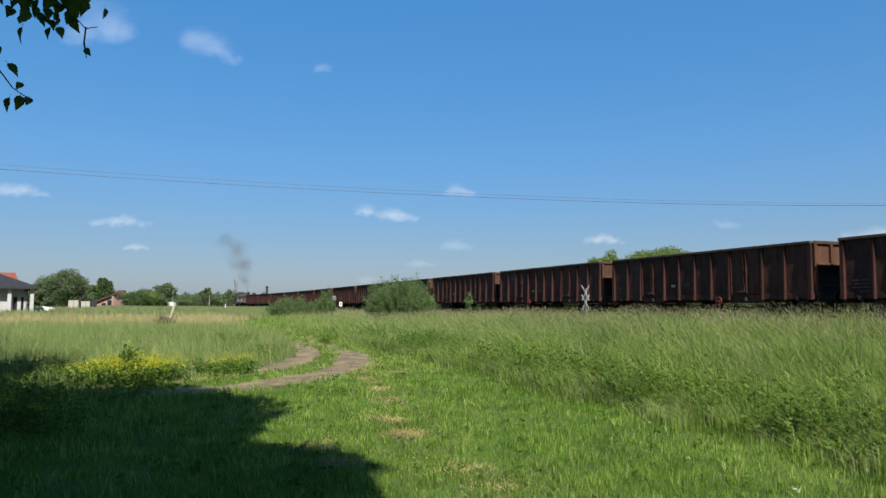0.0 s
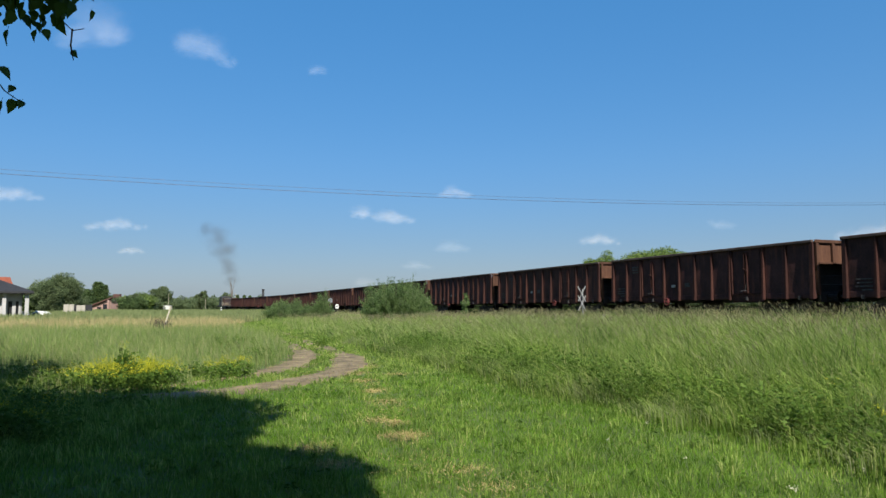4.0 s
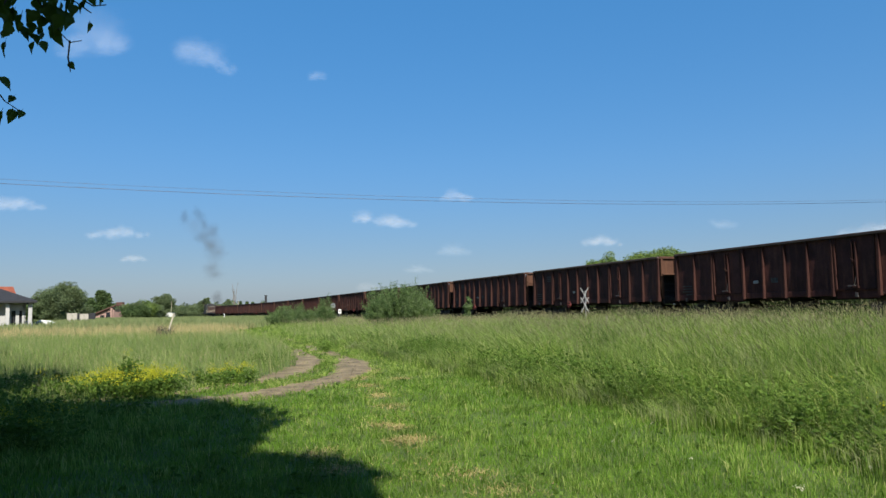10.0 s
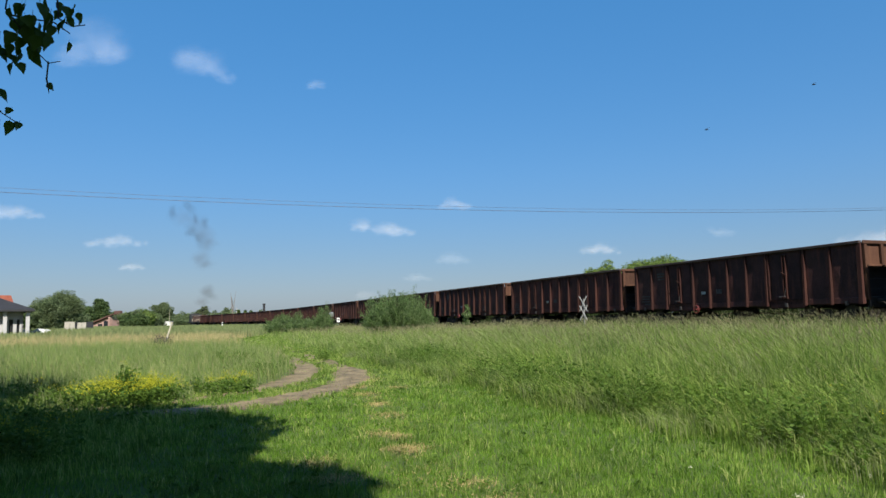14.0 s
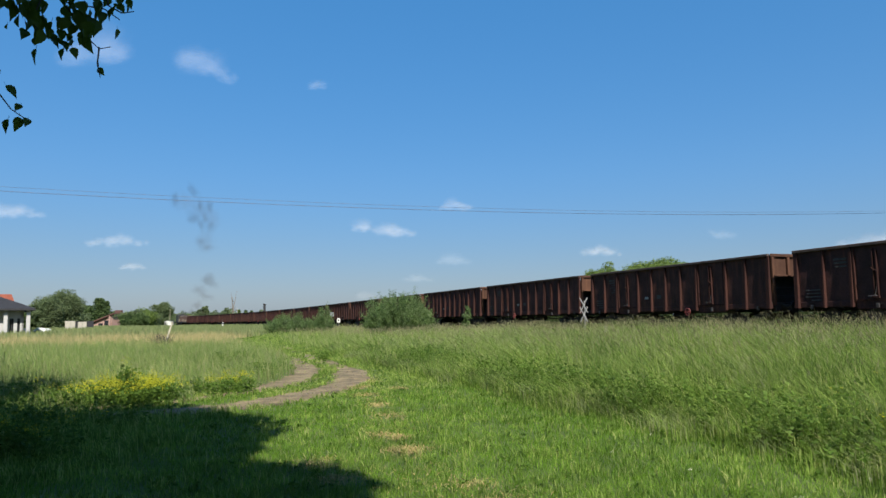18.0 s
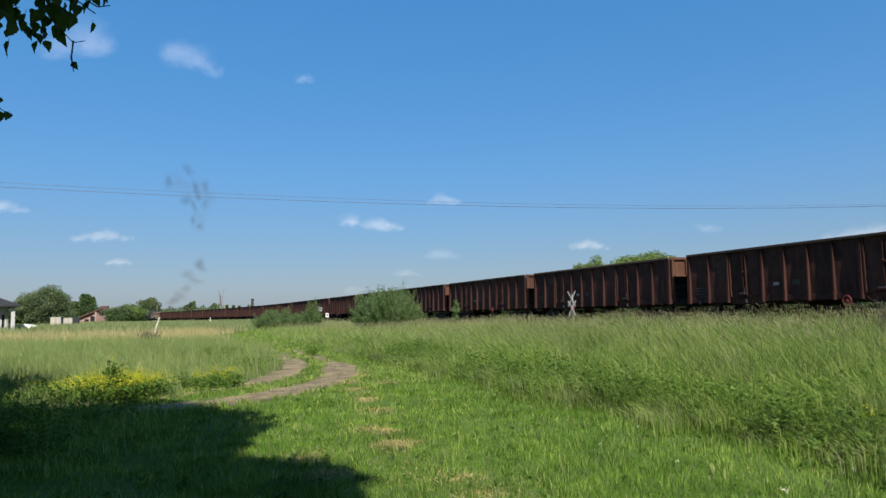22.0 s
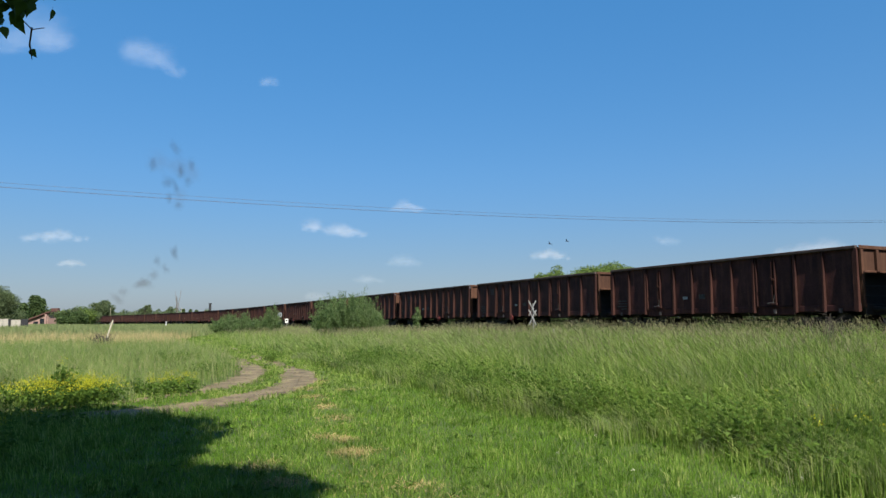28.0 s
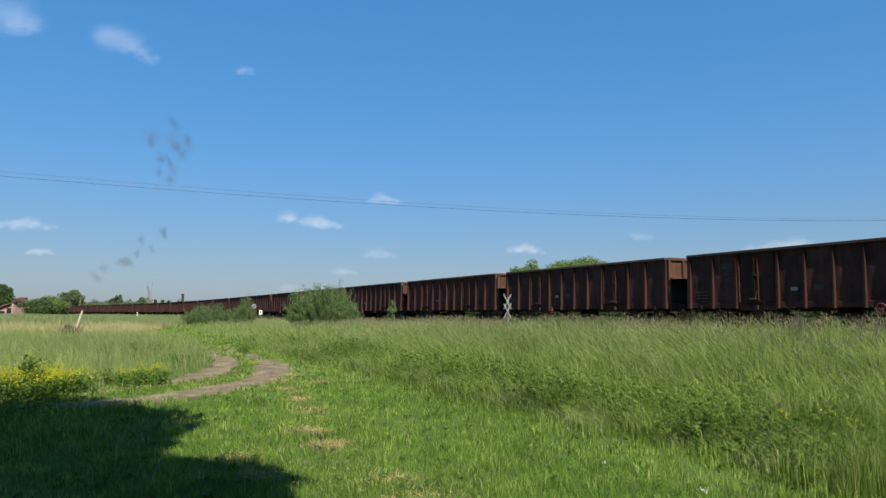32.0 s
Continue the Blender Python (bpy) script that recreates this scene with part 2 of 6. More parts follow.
M = {
    "soil": surface("soil", (0.0535, 0.0818, 0.0139), (0.0944, 0.126, 0.0252), 0.4, 0.95, 0, 0.6, 9.0),
    "dirt": surface("track_dirt", (0.078, 0.055, 0.026), (0.25, 0.192, 0.098), 1.9, 0.95, 0, 1.0, 13.0, 0.16),
    "stone": surface("pale_pebble", (0.15, 0.125, 0.085), (0.26, 0.225, 0.165), 12.0, 0.9),
    "straw": foliage("dry_straw", [(0, (0.294, 0.216, 0.102)), (1, (0.49, 0.383, 0.212))], 0.2, 0.8),
    "lawn": foliage("short_grass", [(0, (0.0665, 0.14, 0.0148)), (0.55, (0.158, 0.295, 0.0395)), (0.9, (0.206, 0.343, 0.0497)), (1, (0.333, 0.337, 0.136))], 0.5),
    "tall": foliage("tall_grass", [(0, (0.06548, 0.1198, 0.01733)), (0.5, (0.1798, 0.2868, 0.05297)), (0.8, (0.291, 0.4045, 0.107)), (1, (0.428, 0.4494, 0.1926))], 0.5),
    "seed": foliage("grass_seed", [(0, (0.222, 0.206, 0.128)), (0.6, (0.275, 0.248, 0.168)), (1, (0.25, 0.262, 0.148))], 0.4, 0.8),
    "meadow": foliage("meadow_grass", [(0, (0.1501, 0.2307, 0.06339)), (0.6, (0.2251, 0.3013, 0.1057)), (1, (0.3696, 0.3584, 0.1971))], 0.5),
    "pale": foliage("pale_grass", [(0, (0.175, 0.218, 0.095)), (0.7, (0.246, 0.292, 0.142)), (1, (0.305, 0.322, 0.176))], 0.5),
    "ripe": foliage("ripe_grass", [(0, (0.346, 0.289, 0.151)), (0.7, (0.453, 0.383, 0.226)), (1, (0.252, 0.264, 0.113))], 0.35, 0.8),
    "weed": foliage("weed_leaf", [(0, (0.068, 0.132, 0.021)), (1, (0.142, 0.226, 0.0453))], 0.45),
    # near-black green: the train's shade put into the leaf colour
    "bramble": foliage("shade_dark_leaf", [(0, (0.0189, 0.0314, 0.0113)), (1, (0.0377, 0.0566, 0.0189))], 0.2),
    "yellow": foliage("yellow_petal", [(0, (0.38, 0.37, 0.018)), (1, (0.47, 0.48, 0.045))], 0.3),
    "white_petal": foliage("white_petal", [(0, (0.468, 0.468, 0.357)), (1, (0.637, 0.637, 0.552))], 0.3),
    "leaf": foliage("tree_leaf", [(0, (0.0874, 0.123, 0.0635)), (1, (0.153, 0.196, 0.107))], 0.4),
    "leaf_dark": foliage("conifer_leaf", [(0, (0.0568, 0.096, 0.0393)), (1, (0.104, 0.153, 0.0612))], 0.35),
    "leaf_fresh": foliage("fresh_leaf", [(0, (0.109, 0.166, 0.0437)), (1, (0.18, 0.249, 0.0743))], 0.4),
    "willow": foliage("willow_leaf", [(0, (0.0615, 0.1109, 0.03612)), (0.85, (0.1312, 0.1971, 0.07912)), (1, (0.246, 0.2948, 0.1978))], 0.35),
    "birch": foliage("birch_leaf", [(0, (0.0314, 0.066, 0.01)), (1, (0.0629, 0.107, 0.0189))], 0.35, 0.45),
    "birch_dark": foliage("birch_leaf_near", [(0, (0.0347, 0.0715, 0.0139)), (1, (0.0693, 0.121, 0.0254))], 0.35, 0.5),
    "twig": surface("dark_twig", (0.0113, 0.00884, 0.00692), (0.0283, 0.0214, 0.0163), 9.0, 0.8),
    "bark": surface("bark", (0.0314, 0.0252, 0.0189), (0.0818, 0.066, 0.0503), 5.0, 0.9, 0, 0.7, 30.0),
    "bark_white": surface("birch_bark", (0.0755, 0.0692, 0.0629), (0.39, 0.377, 0.352), 7.0, 0.8, 0, 0.4, 30.0, 0.12),
    "dead_wood": surface("dead_wood", (0.1, 0.0818, 0.0629), (0.189, 0.163, 0.132), 6.0, 0.9, 0, 0.4),
    "pale_wood": surface("pale_wood", (0.316, 0.281, 0.204), (0.484, 0.441, 0.34), 5.0, 0.85, 0, 0.3),
    "panel": rusty_paint("wagon_panel", (0.036, 0.0205, 0.0188), (0.079, 0.0365, 0.0330), (0.092, 0.038, 0.031), 0.53),
    "panel_brown": rusty_paint("wagon_panel_brown", (0.038, 0.0215, 0.0183), (0.081, 0.0390, 0.0330), (0.095, 0.040, 0.030), 0.5),
    "panel_red": rusty_paint("wagon_panel_red", (0.042, 0.0196, 0.0180), (0.083, 0.0340, 0.0300), (0.094, 0.040, 0.031), 0.51),
    "rib": rusty_paint("wagon_rib", (0.027, 0.0125, 0.0108), (0.045, 0.0200, 0.0165), (0.066, 0.0310, 0.0225), 0.5),
    "end": rusty_paint("wagon_end", (0.052, 0.027, 0.0182), (0.082, 0.042, 0.0275), (0.098, 0.052, 0.032), 0.5),
    # top rail: the highlight of grazing sun is put into a paler grey
    "lid": rusty_paint("lit_top_rail", (0.046, 0.035, 0.0315), (0.084, 0.066, 0.060), (0.064, 0.040, 0.031), 0.55),
    "under": surface("soot_and_shade_steel", (0.00796, 0.00729, 0.00663), (0.0232, 0.0199, 0.0173), 3.0, 0.8, 0.2, 0.4),
    "wheel": surface("wheel_steel", (0.0314, 0.0283, 0.0252), (0.0755, 0.0629, 0.0535), 4.0, 0.5, 0.7, 0.2),
    "red": surface("red_paint", (0.11, 0.0189, 0.0157), (0.17, 0.0284, 0.0232), 5.0, 0.55),
    "white": surface("white_paint", (0.478, 0.478, 0.444), (0.677, 0.677, 0.638), 3.0, 0.6, 0, 0.1),
    "chalk": surface("faded_white_paint", (0.0226, 0.0151, 0.0132), (0.0755, 0.066, 0.0616), 9.0, 0.85, 0, 0.1),
    "board_mark": surface("grey_paint", (0.0314, 0.0252, 0.0226), (0.0629, 0.0566, 0.0522), 4.0, 0.85, 0, 0.1),
    "worn_white": surface("worn_white_paint", (0.136, 0.119, 0.111), (0.527, 0.51, 0.484), 9.0, 0.7, 0, 0.1),
    "black": surface("black_paint", (0.00755, 0.00755, 0.00755), (0.0189, 0.0189, 0.0189), 3.0, 0.6),
    "cab": surface("loco_paint", (0.0129, 0.0139, 0.0139), (0.0264, 0.0265, 0.0246), 2.0, 0.8, 0.0),
    "hood": surface("loco_hood_paint", (0.0755, 0.0314, 0.022), (0.126, 0.0566, 0.0377), 2.0, 0.55, 0.1),
    "cream": surface("cream_stripe", (0.383, 0.323, 0.221), (0.527, 0.459, 0.34), 3.0, 0.6),
    "glass": surface("dark_glass", (0.01, 0.012, 0.015), (0.02, 0.022, 0.026), 2.0, 0.08, 0, 0.0),
    "ballast": surface("ballast", (0.0629, 0.0535, 0.044), (0.163, 0.145, 0.126), 9.0, 0.95, 0, 1.0, 22.0),
    "rail": surface("rail_steel", (0.0629, 0.0377, 0.0252), (0.126, 0.0818, 0.0566), 5.0, 0.5, 0.7, 0.2),
    "sleeper": surface("concrete_sleeper", (0.126, 0.12, 0.107), (0.226, 0.214, 0.195), 4.0, 0.9),
    "plaster": surface("white_plaster", (0.30, 0.295, 0.28), (0.39, 0.385, 0.37), 1.2, 0.9, 0, 0.15),
    "pink_plaster": surface("pink_plaster", (0.264, 0.157, 0.126), (0.365, 0.239, 0.195), 1.2, 0.9, 0, 0.2),
    "roof_dark": surface("dark_roof_tile", (0.01, 0.0107, 0.0126), (0.0214, 0.022, 0.0252), 3.0, 0.85, 0, 0.5, 10.0),
    "roof_red": surface("red_roof_tile", (0.189, 0.044, 0.022), (0.289, 0.0755, 0.0377), 3.0, 0.7, 0, 0.5, 10.0),
    "roof_brown": surface("brown_roof_tile", (0.0629, 0.0283, 0.022), (0.107, 0.0472, 0.0346), 3.0, 0.7, 0, 0.5, 10.0),
    "concrete": surface("fence_concrete", (0.236, 0.22, 0.181), (0.361, 0.338, 0.28), 2.0, 0.9, 0, 0.4),
    "tin": surface("grey_tin", (0.201, 0.22, 0.239), (0.302, 0.32, 0.34), 2.0, 0.45, 0.4, 0.1),
    "galv": surface("galvanised_steel", (0.163, 0.163, 0.157), (0.277, 0.277, 0.264), 6.0, 0.55, 0.3, 0.2),
    "wire": surface("wire_aluminium", (0.0629, 0.0629, 0.0692), (0.1, 0.1, 0.107), 2.0, 0.5, 0.4, 0.0),
    "smoke": puff_material("smoke", (0.06, 0.058, 0.056), 0.28, 1.7, 0.1, 0.9, 0.9),
    "thin_smoke": puff_material("thin_smoke", (0.08, 0.078, 0.076), 0.15, 1.7, 0.1, 0.9, 0.8),
    "cloud": puff_material("cloud", (0.70, 0.66, 0.64), 0.092, 1.3, 0.1),
    "thin_cloud": puff_material("thin_cloud", (0.765, 0.765, 0.782), 0.062, 1.2, 0.1),
    "faint_cloud": puff_material("faint_cloud", (0.765, 0.765, 0.782), 0.04, 1.3),
}


# ---------------------------------------------------------------- mesh helpers
def finish(name, bm, mat, smooth=False):
    me = bpy.data.meshes.new(name)
    bmesh.ops.recalc_face_normals(bm, faces=bm.faces[:])
    bm.to_mesh(me)
    bm.free()
    me.materials.append(M[mat] if isinstance(mat, str) else mat)
    if smooth:
        me.polygons.foreach_set("use_smooth", [True] * len(me.polygons))
    return me


def part(name, bm, mat, parent=None, label="", at=None, smooth=False):
    """Link a bmesh (or ready mesh) as one mesh object under a thing or part."""
    me = finish(name, bm, mat, smooth) if isinstance(bm, bmesh.types.BMesh) else bm
    ob = new(name, me)
    ob.parent = parent
    if at is not None:
        ob.matrix_basis = at
    if label:
        tagged(ob, label)
    return ob


def block(bm, x0, x1, y0, y1, z0, z1, bevel=0.0):
    m = Matrix.Translation(((x0 + x1) / 2, (y0 + y1) / 2, (z0 + z1) / 2)) @ Matrix.Diagonal((abs(x1 - x0), abs(y1 - y0), abs(z1 - z0), 1))
    r = bmesh.ops.create_cube(bm, size=1, matrix=m)
    if bevel:
        edges = {e for v in r["verts"] for e in v.link_edges}
        bmesh.ops.bevel(bm, geom=list(edges), offset=bevel, segments=1, affect="EDGES")
    return bm


def rod(bm, a, b, r0, r1=None, n=8, caps=True):
    """A round bar from a to b, tapering from r0 to r1."""
    a, b = Vector(a), Vector(b)
    r1 = r0 if r1 is None else r1
    d = b - a
    q = d.to_track_quat("Z", "Y").to_matrix().to_4x4()
    bmesh.ops.create_cone(bm, cap_ends=caps, segments=n, radius1=r0, radius2=max(r1, 1e-4), depth=d.length,
                          matrix=Matrix.Translation((a + b) / 2) @ q)
    return bm


def prism(bm, outline, y0, y1):
    """A closed outline in x, z pushed from y0 to y1."""
    lo = [bm.verts.new((x, y0, z)) for x, z in outline]
    hi = [bm.verts.new((x, y1, z)) for x, z in outline]
    bm.faces.new(lo)
    bm.faces.new(hi[::-1])
    for i in range(len(lo)):
        j = (i + 1) % len(lo)
        bm.faces.new((lo[i], hi[i], hi[j], lo[j]))
    return bm


def B():
    return bmesh.new()


def raw_mesh(name, verts, faces_n, mat, uv=None):
    """A mesh from numpy arrays; faces_n: list of (K, n) index arrays."""
    me = bpy.data.meshes.new(name)
    verts = np.asarray(verts, dtype=np.float32)
    me.vertices.add(len(verts))
    me.vertices.foreach_set("co", verts.ravel())
    idx = np.concatenate([f.ravel() for f in faces_n]).astype(np.int32)
    sizes = np.concatenate([np.full(len(f), f.shape[1]) for f in faces_n])
    starts = np.concatenate([[0], np.cumsum(sizes)[:-1]]).astype(np.int32)
    me.loops.add(len(idx))
    me.loops.foreach_set("vertex_index", idx)
    me.polygons.add(len(sizes))
    me.polygons.foreach_set("loop_start", starts)
    if uv is not None:
        layer = me.uv_layers.new(name="UVMap")
        layer.data.foreach_set("uv", np.asarray(uv, dtype=np.float32)[idx].ravel())
    me.update(calc_edges=True)
    me.materials.append(M[mat])
    return me


RNG = np.random.default_rng(7)


def blades(x, y, z, h, w, lean=(0.0, 0.0), bend=0.35, jitter=0.35, segments=2):
    """Grass blades: tapered strips that bend over."""
    n = len(x)
    az = RNG.uniform(0, math.tau, n)
    side = np.c_[np.cos(az), np.sin(az), np.zeros(n)] * (w / 2)[:, None]
    base = np.c_[x, y, z]
    tip = np.c_[RNG.normal(lean[0], jitter, n), RNG.normal(lean[1], jitter, n)] * h[:, None]
    if segments == 1:
        v = np.stack([base - side, base + side, base + np.c_[tip, h]], 1)
        return v.reshape(-1, 3), [np.arange(3 * n).reshape(n, 3)]
    mid = base + np.c_[tip * (0.5 - bend * 0.6), h * 0.58]
    top = base + np.c_[tip, h * 0.97]
    v = np.stack([base - side, base + side, mid - side * 0.8, mid + side * 0.8, top], 1)
    i = np.arange(n)[:, None] * 5
    return v.reshape(-1, 3), [i + np.array([0, 1, 3, 2]), i + np.array([2, 3, 4])]


def leaf_cloud(centres, radii, n, size, flat=0.55, aspect=1.6):
    """Leaves gathered in clumps: small four-cornered blades turned every way."""
    rng = RNG
    c = np.asarray(centres)[rng.integers(0, len(centres), n)]
    off = rng.normal(0, 1, (n, 3))
    off /= np.linalg.norm(off, axis=1)[:, None]
    off *= (rng.uniform(0.2, 1, n) ** 0.5)[:, None]
    pos = c + off * np.asarray(radii)
    a = rng.normal(0, 1, (n, 3))
    a[:, 2] *= flat
    a /= np.linalg.norm(a, axis=1)[:, None]
    b = np.cross(a, rng.normal(0, 1, (n, 3)))
    b /= np.linalg.norm(b, axis=1)[:, None]
    L = size * rng.uniform(0.6, 1.35, n)[:, None]
    a, b = a * L * aspect / 2, b * L / 2
    v = np.stack([pos - a, pos + b * 0.9 - a * 0.1, pos + a, pos - b * 0.9 - a * 0.1], 1).reshape(-1, 3)
    return v, [np.arange(4 * n).reshape(n, 4)]


def joined(pieces):
    """Join several (verts, faces) lots into one."""
    vs, fs, off = [], [], 0
    for v, f in pieces:
        vs.append(v)
        fs += [a + off for a in f]
        off += len(v)
    return np.concatenate(vs), fs


# ---------------------------------------------------------------- the lie of the land
# The railway runs straight beside the lane, then bends gently to the left.
ANG = radians(21.84)
U2 = np.array([-math.sin(ANG), math.cos(ANG)])       # along the line
N2 = np.array([math.cos(ANG), math.sin(ANG)])        # across it, away from the lane
LINE = 24.65                                         # distance from the lane to the middle of the track
BEND, RADIUS = 115.0, 650.0
CENTRE = N2 * (LINE - RADIUS) + U2 * BEND
RAIL = 0.83


def across(x, y):
    """How far a place lies across the line from the lane (vectorised)."""
    x, y = np.asarray(x, float), np.asarray(y, float)
    s = x * U2[0] + y * U2[1]
    p = x * N2[0] + y * N2[1]
    far = LINE + np.hypot(x - CENTRE[0], y - CENTRE[1]) - RADIUS
    return np.where(s > BEND, far, p)


def on_line(s, off=0.0):
    """The place and heading (degrees) at s metres along the track, off metres to its right."""
    if s <= BEND:
        p = N2 * (LINE + off) + U2 * s
        return p[0], p[1], math.degrees(math.atan2(U2[1], U2[0]))
    th = (s - BEND) / RADIUS
    d = N2 * math.cos(th) + U2 * math.sin(th)
    p = CENTRE + d * (RADIUS + off)
    return p[0], p[1], math.degrees(math.atan2(U2[1], U2[0]) + th)


def step(a, b, v):
    k = np.clip((v - a) / (b - a), 0, 1)
    return k * k * (3 - 2 * k)


def ground_z(x, y):
    x, y = np.asarray(x, float), np.asarray(y, float)
    p = across(x, y)
    s = x * U2[0] + y * U2[1]
    side = 0.34 - 0.12 * step(20, 45, s)
    z = side * step(6.5, 17, p) + (0.50 - side) * step(19.5, 22.4, p)
    z = z - 0.3 * step(27, 31, p)
    roll = 0.05 * np.sin(x * 0.21 + 1.0) * np.sin(y * 0.17) * step(9, 20, np.hypot(x, y))
    rise = 0.55 * step(62, 92, np.hypot(x, y)) * (1 - step(-8, 16, p)) * (x < 0)
    return z + rise + roll * (1 - step(18, 21, p))


def build_ground():
    rad = np.concatenate([np.linspace(0, 12, 25), np.geomspace(12.6, 4500, 120)])
    az = np.radians(np.arange(0, 360, 1.5))
    r, a = np.meshgrid(rad, az, indexing="ij")
    x, y = r * np.sin(a), r * np.cos(a)
    z = ground_z(x, y)
    v = np.c_[x.ravel(), y.ravel(), z.ravel()]
    nr, na = r.shape
    i, j = np.meshgrid(np.arange(nr - 1), np.arange(na), indexing="ij")
    i, j = i.ravel(), j.ravel()
    k = (j + 1) % na
    f = np.c_[i * na + j, (i + 1) * na + j, (i + 1) * na + k, i * na + k]
    ob = new("ground", raw_mesh("ground", v, [f[:, ::-1]], "soil"))
    ob.data.polygons.foreach_set("use_smooth", [True] * len(ob.data.polygons))
    tagged(ob, "flat green farmland with grass on dark soil", "ground", kind="structure")


build_ground()

# two wheel ruts of the farm track, from the far end to where they leave to the left
RUT_A = [(-16.5, 62), (-10.6, 46), (-8.6, 39.5), (-6.8, 34), (-4.9, 28.2), (-3.3, 23.4), (-2.45, 19.4), (-2.35, 17.4), (-2.6, 16.1), (-3.0, 15.2), (-3.3, 14.4), (-3.75, 13.5), (-4.5, 12.9), (-6.2, 12.0), (-9.0, 11.2), (-16, 10.4), (-30, 10)]
RUT_B = [(-18.6, 62), (-12.9, 47), (-10.9, 41), (-8.9, 36.2), (-6.95, 30.9), (-4.9, 24.3), (-4.2, 21.5), (-4.02, 19.7), (-4.05, 18.2), (-4.35, 16.4), (-4.95, 15.2), (-5.7, 14.2), (-6.6, 13.5), (-9.0, 12.8), (-16, 12.1), (-30, 11.7)]


def smooth_line(pts, n=12):
    out = []
    P = [Vector(p) for p in pts]
    for i in range(len(P) - 1):
        p0, p1, p2, p3 = P[max(i - 1, 0)], P[i], P[i + 1], P[min(i + 2, len(P) - 1)]
        for k in range(n):
            t = k / n
            out.append(0.5 * ((2 * p1) + (p2 - p0) * t + (2 * p0 - 5 * p1 + 4 * p2 - p3) * t * t + (3 * p1 - p0 - 3 * p2 + p3) * t ** 3))
    return out + [P[-1]]


LINES = [np.array([(v.x, v.y) for v in smooth_line(r)]) for r in (RUT_A, RUT_B)]


def rut_half(line, x, y):
    """Half the width of bare earth along a rut; the first is the more worn."""
    if line == 0:
        w = 0.44 * step(12.2, 14.4, y) * (1 - step(21, 27, y)) + 0.26 * step(24, 28, y) * (1 - 0.6 * step(29, 34, y))
        return np.maximum(w, 0.36 * (y < 14) * (1 - 0.6 * step(5.0, 8.5, -x)) + 0.1)
    w = 0.38 * step(15.0, 18.0, y) * (1 - 0.7 * step(27, 33, y))
    return np.maximum(w, 0.17)


def rut_distance(x, y):
    """Distance past the edge of the nearest rut, below nought on bare earth."""
    d = np.full(len(x), 99.0)
    for i, ln in enumerate(LINES):
        w = rut_half(i, ln[:, 0], ln[:, 1])
        for k in range(0, len(ln), 2):
            d = np.minimum(d, np.hypot(x - ln[k, 0], y - ln[k, 1]) - w[k])
    return d


def build_ruts():
    track = tagged(new("farm_track"), "dry earth farm track with two wheel ruts", "track", kind="structure")
    for line, ln in enumerate(LINES):
        bm = B()
        rows = []
        half = rut_half(line, ln[:, 0], ln[:, 1])
        for k, (x, y) in enumerate(ln):
            d = ln[min(k + 1, len(ln) - 1)] - ln[max(k - 1, 0)]
            nrm = np.array([-d[1], d[0]]) / np.hypot(*d)
            row = []
            for i, o in enumerate((-1.0, -0.55, 0.0, 0.55, 1.0)):
                w = (half[k] + 0.16) * (1 + 0.12 * math.sin(k * 0.9) + 0.1 * math.sin(k * 1.7 + i * 2.1))
                px, py = x + nrm[0] * o * w, y + nrm[1] * o * w
                row.append(bm.verts.new((px, py, float(ground_z(px, py)) + (0.004 if abs(o) == 1 else 0.022 - 0.012 * (o == 0)))))
            rows.append(row)
        for a, b in zip(rows, rows[1:]):
            for i in range(4):
                bm.faces.new((a[i], a[i + 1], b[i + 1], b[i]))
        part("rut", bm, "dirt", track, smooth=True)


build_ruts()


def lane_edge(y):
    return 6.45 + 0.055 * (y - 7)


def field_side(x, y):
    """True on the meadow to the left of the farm track."""
    ln = LINES[1]
    o = np.argsort(ln[:, 1])
    lx = np.interp(y, ln[o, 1], ln[o, 0])
    return (x < lx - 0.42 + 0.12 * np.sin(y * 3.1)) & (y > 13.2)


def scatter(n_target, d0, d1, az0, az1, power):
    """Places round the lane's end, thinning with distance."""
    u = RNG.uniform(0, 1, n_target)
    e = 2 - power
    d = (d0 ** e + u * (d1 ** e - d0 ** e)) ** (1 / e)
    a = np.radians(RNG.uniform(az0, az1, n_target))
    return d * np.sin(a), d * np.cos(a), d


def stuff(name, verts, faces, mat, label, category):
    ob = new(name, raw_mesh(name, verts, faces, mat))
    return tagged(ob, label, category, kind="stuff")


STRAW = [(-0.44, 8.38, 0.34, 0.26), (-0.85, 9.5, 0.26, 0.22), (-0.58, 9.26, 0.2, 0.2), (-1.62, 14.5, 0.4, 0.3), (-1.0, 15.7, 0.35, 0.25), (-0.87, 11.3, 0.35, 0.4), (-1.95, 16.2, 0.35, 0.5),
         (-1.04, 6.9, 0.3, 0.25), (-1.39, 7.7, 0.35, 0.3), (-1.8, 17.8, 0.3, 0.9), (-1.2, 12.7, 0.3, 0.35), (-0.75, 10.3, 0.7, 1.2), (-0.2, 7.2, 0.6, 1.2), (-1.3, 13.6, 0.6, 1.0), (0.5, 6.0, 0.5, 0.3), (0.3, 6.6, 0.4, 0.3)]


def swell(x, y):
    """Uneven height of a tall stand: hollows and crests of half a metre to three metres."""
    return 1.0 + 0.13 * np.sin(x * 0.8 + y * 0.5) * np.sin(y * 0.63 - x * 0.4) + 0.12 * np.sin(x * 2.7 + 1.3 * np.sin(y * 1.6)) * np.sin(y * 2.2 + x * 0.6) + 0.07 * np.sin(x * 5.3 - y * 4.1)


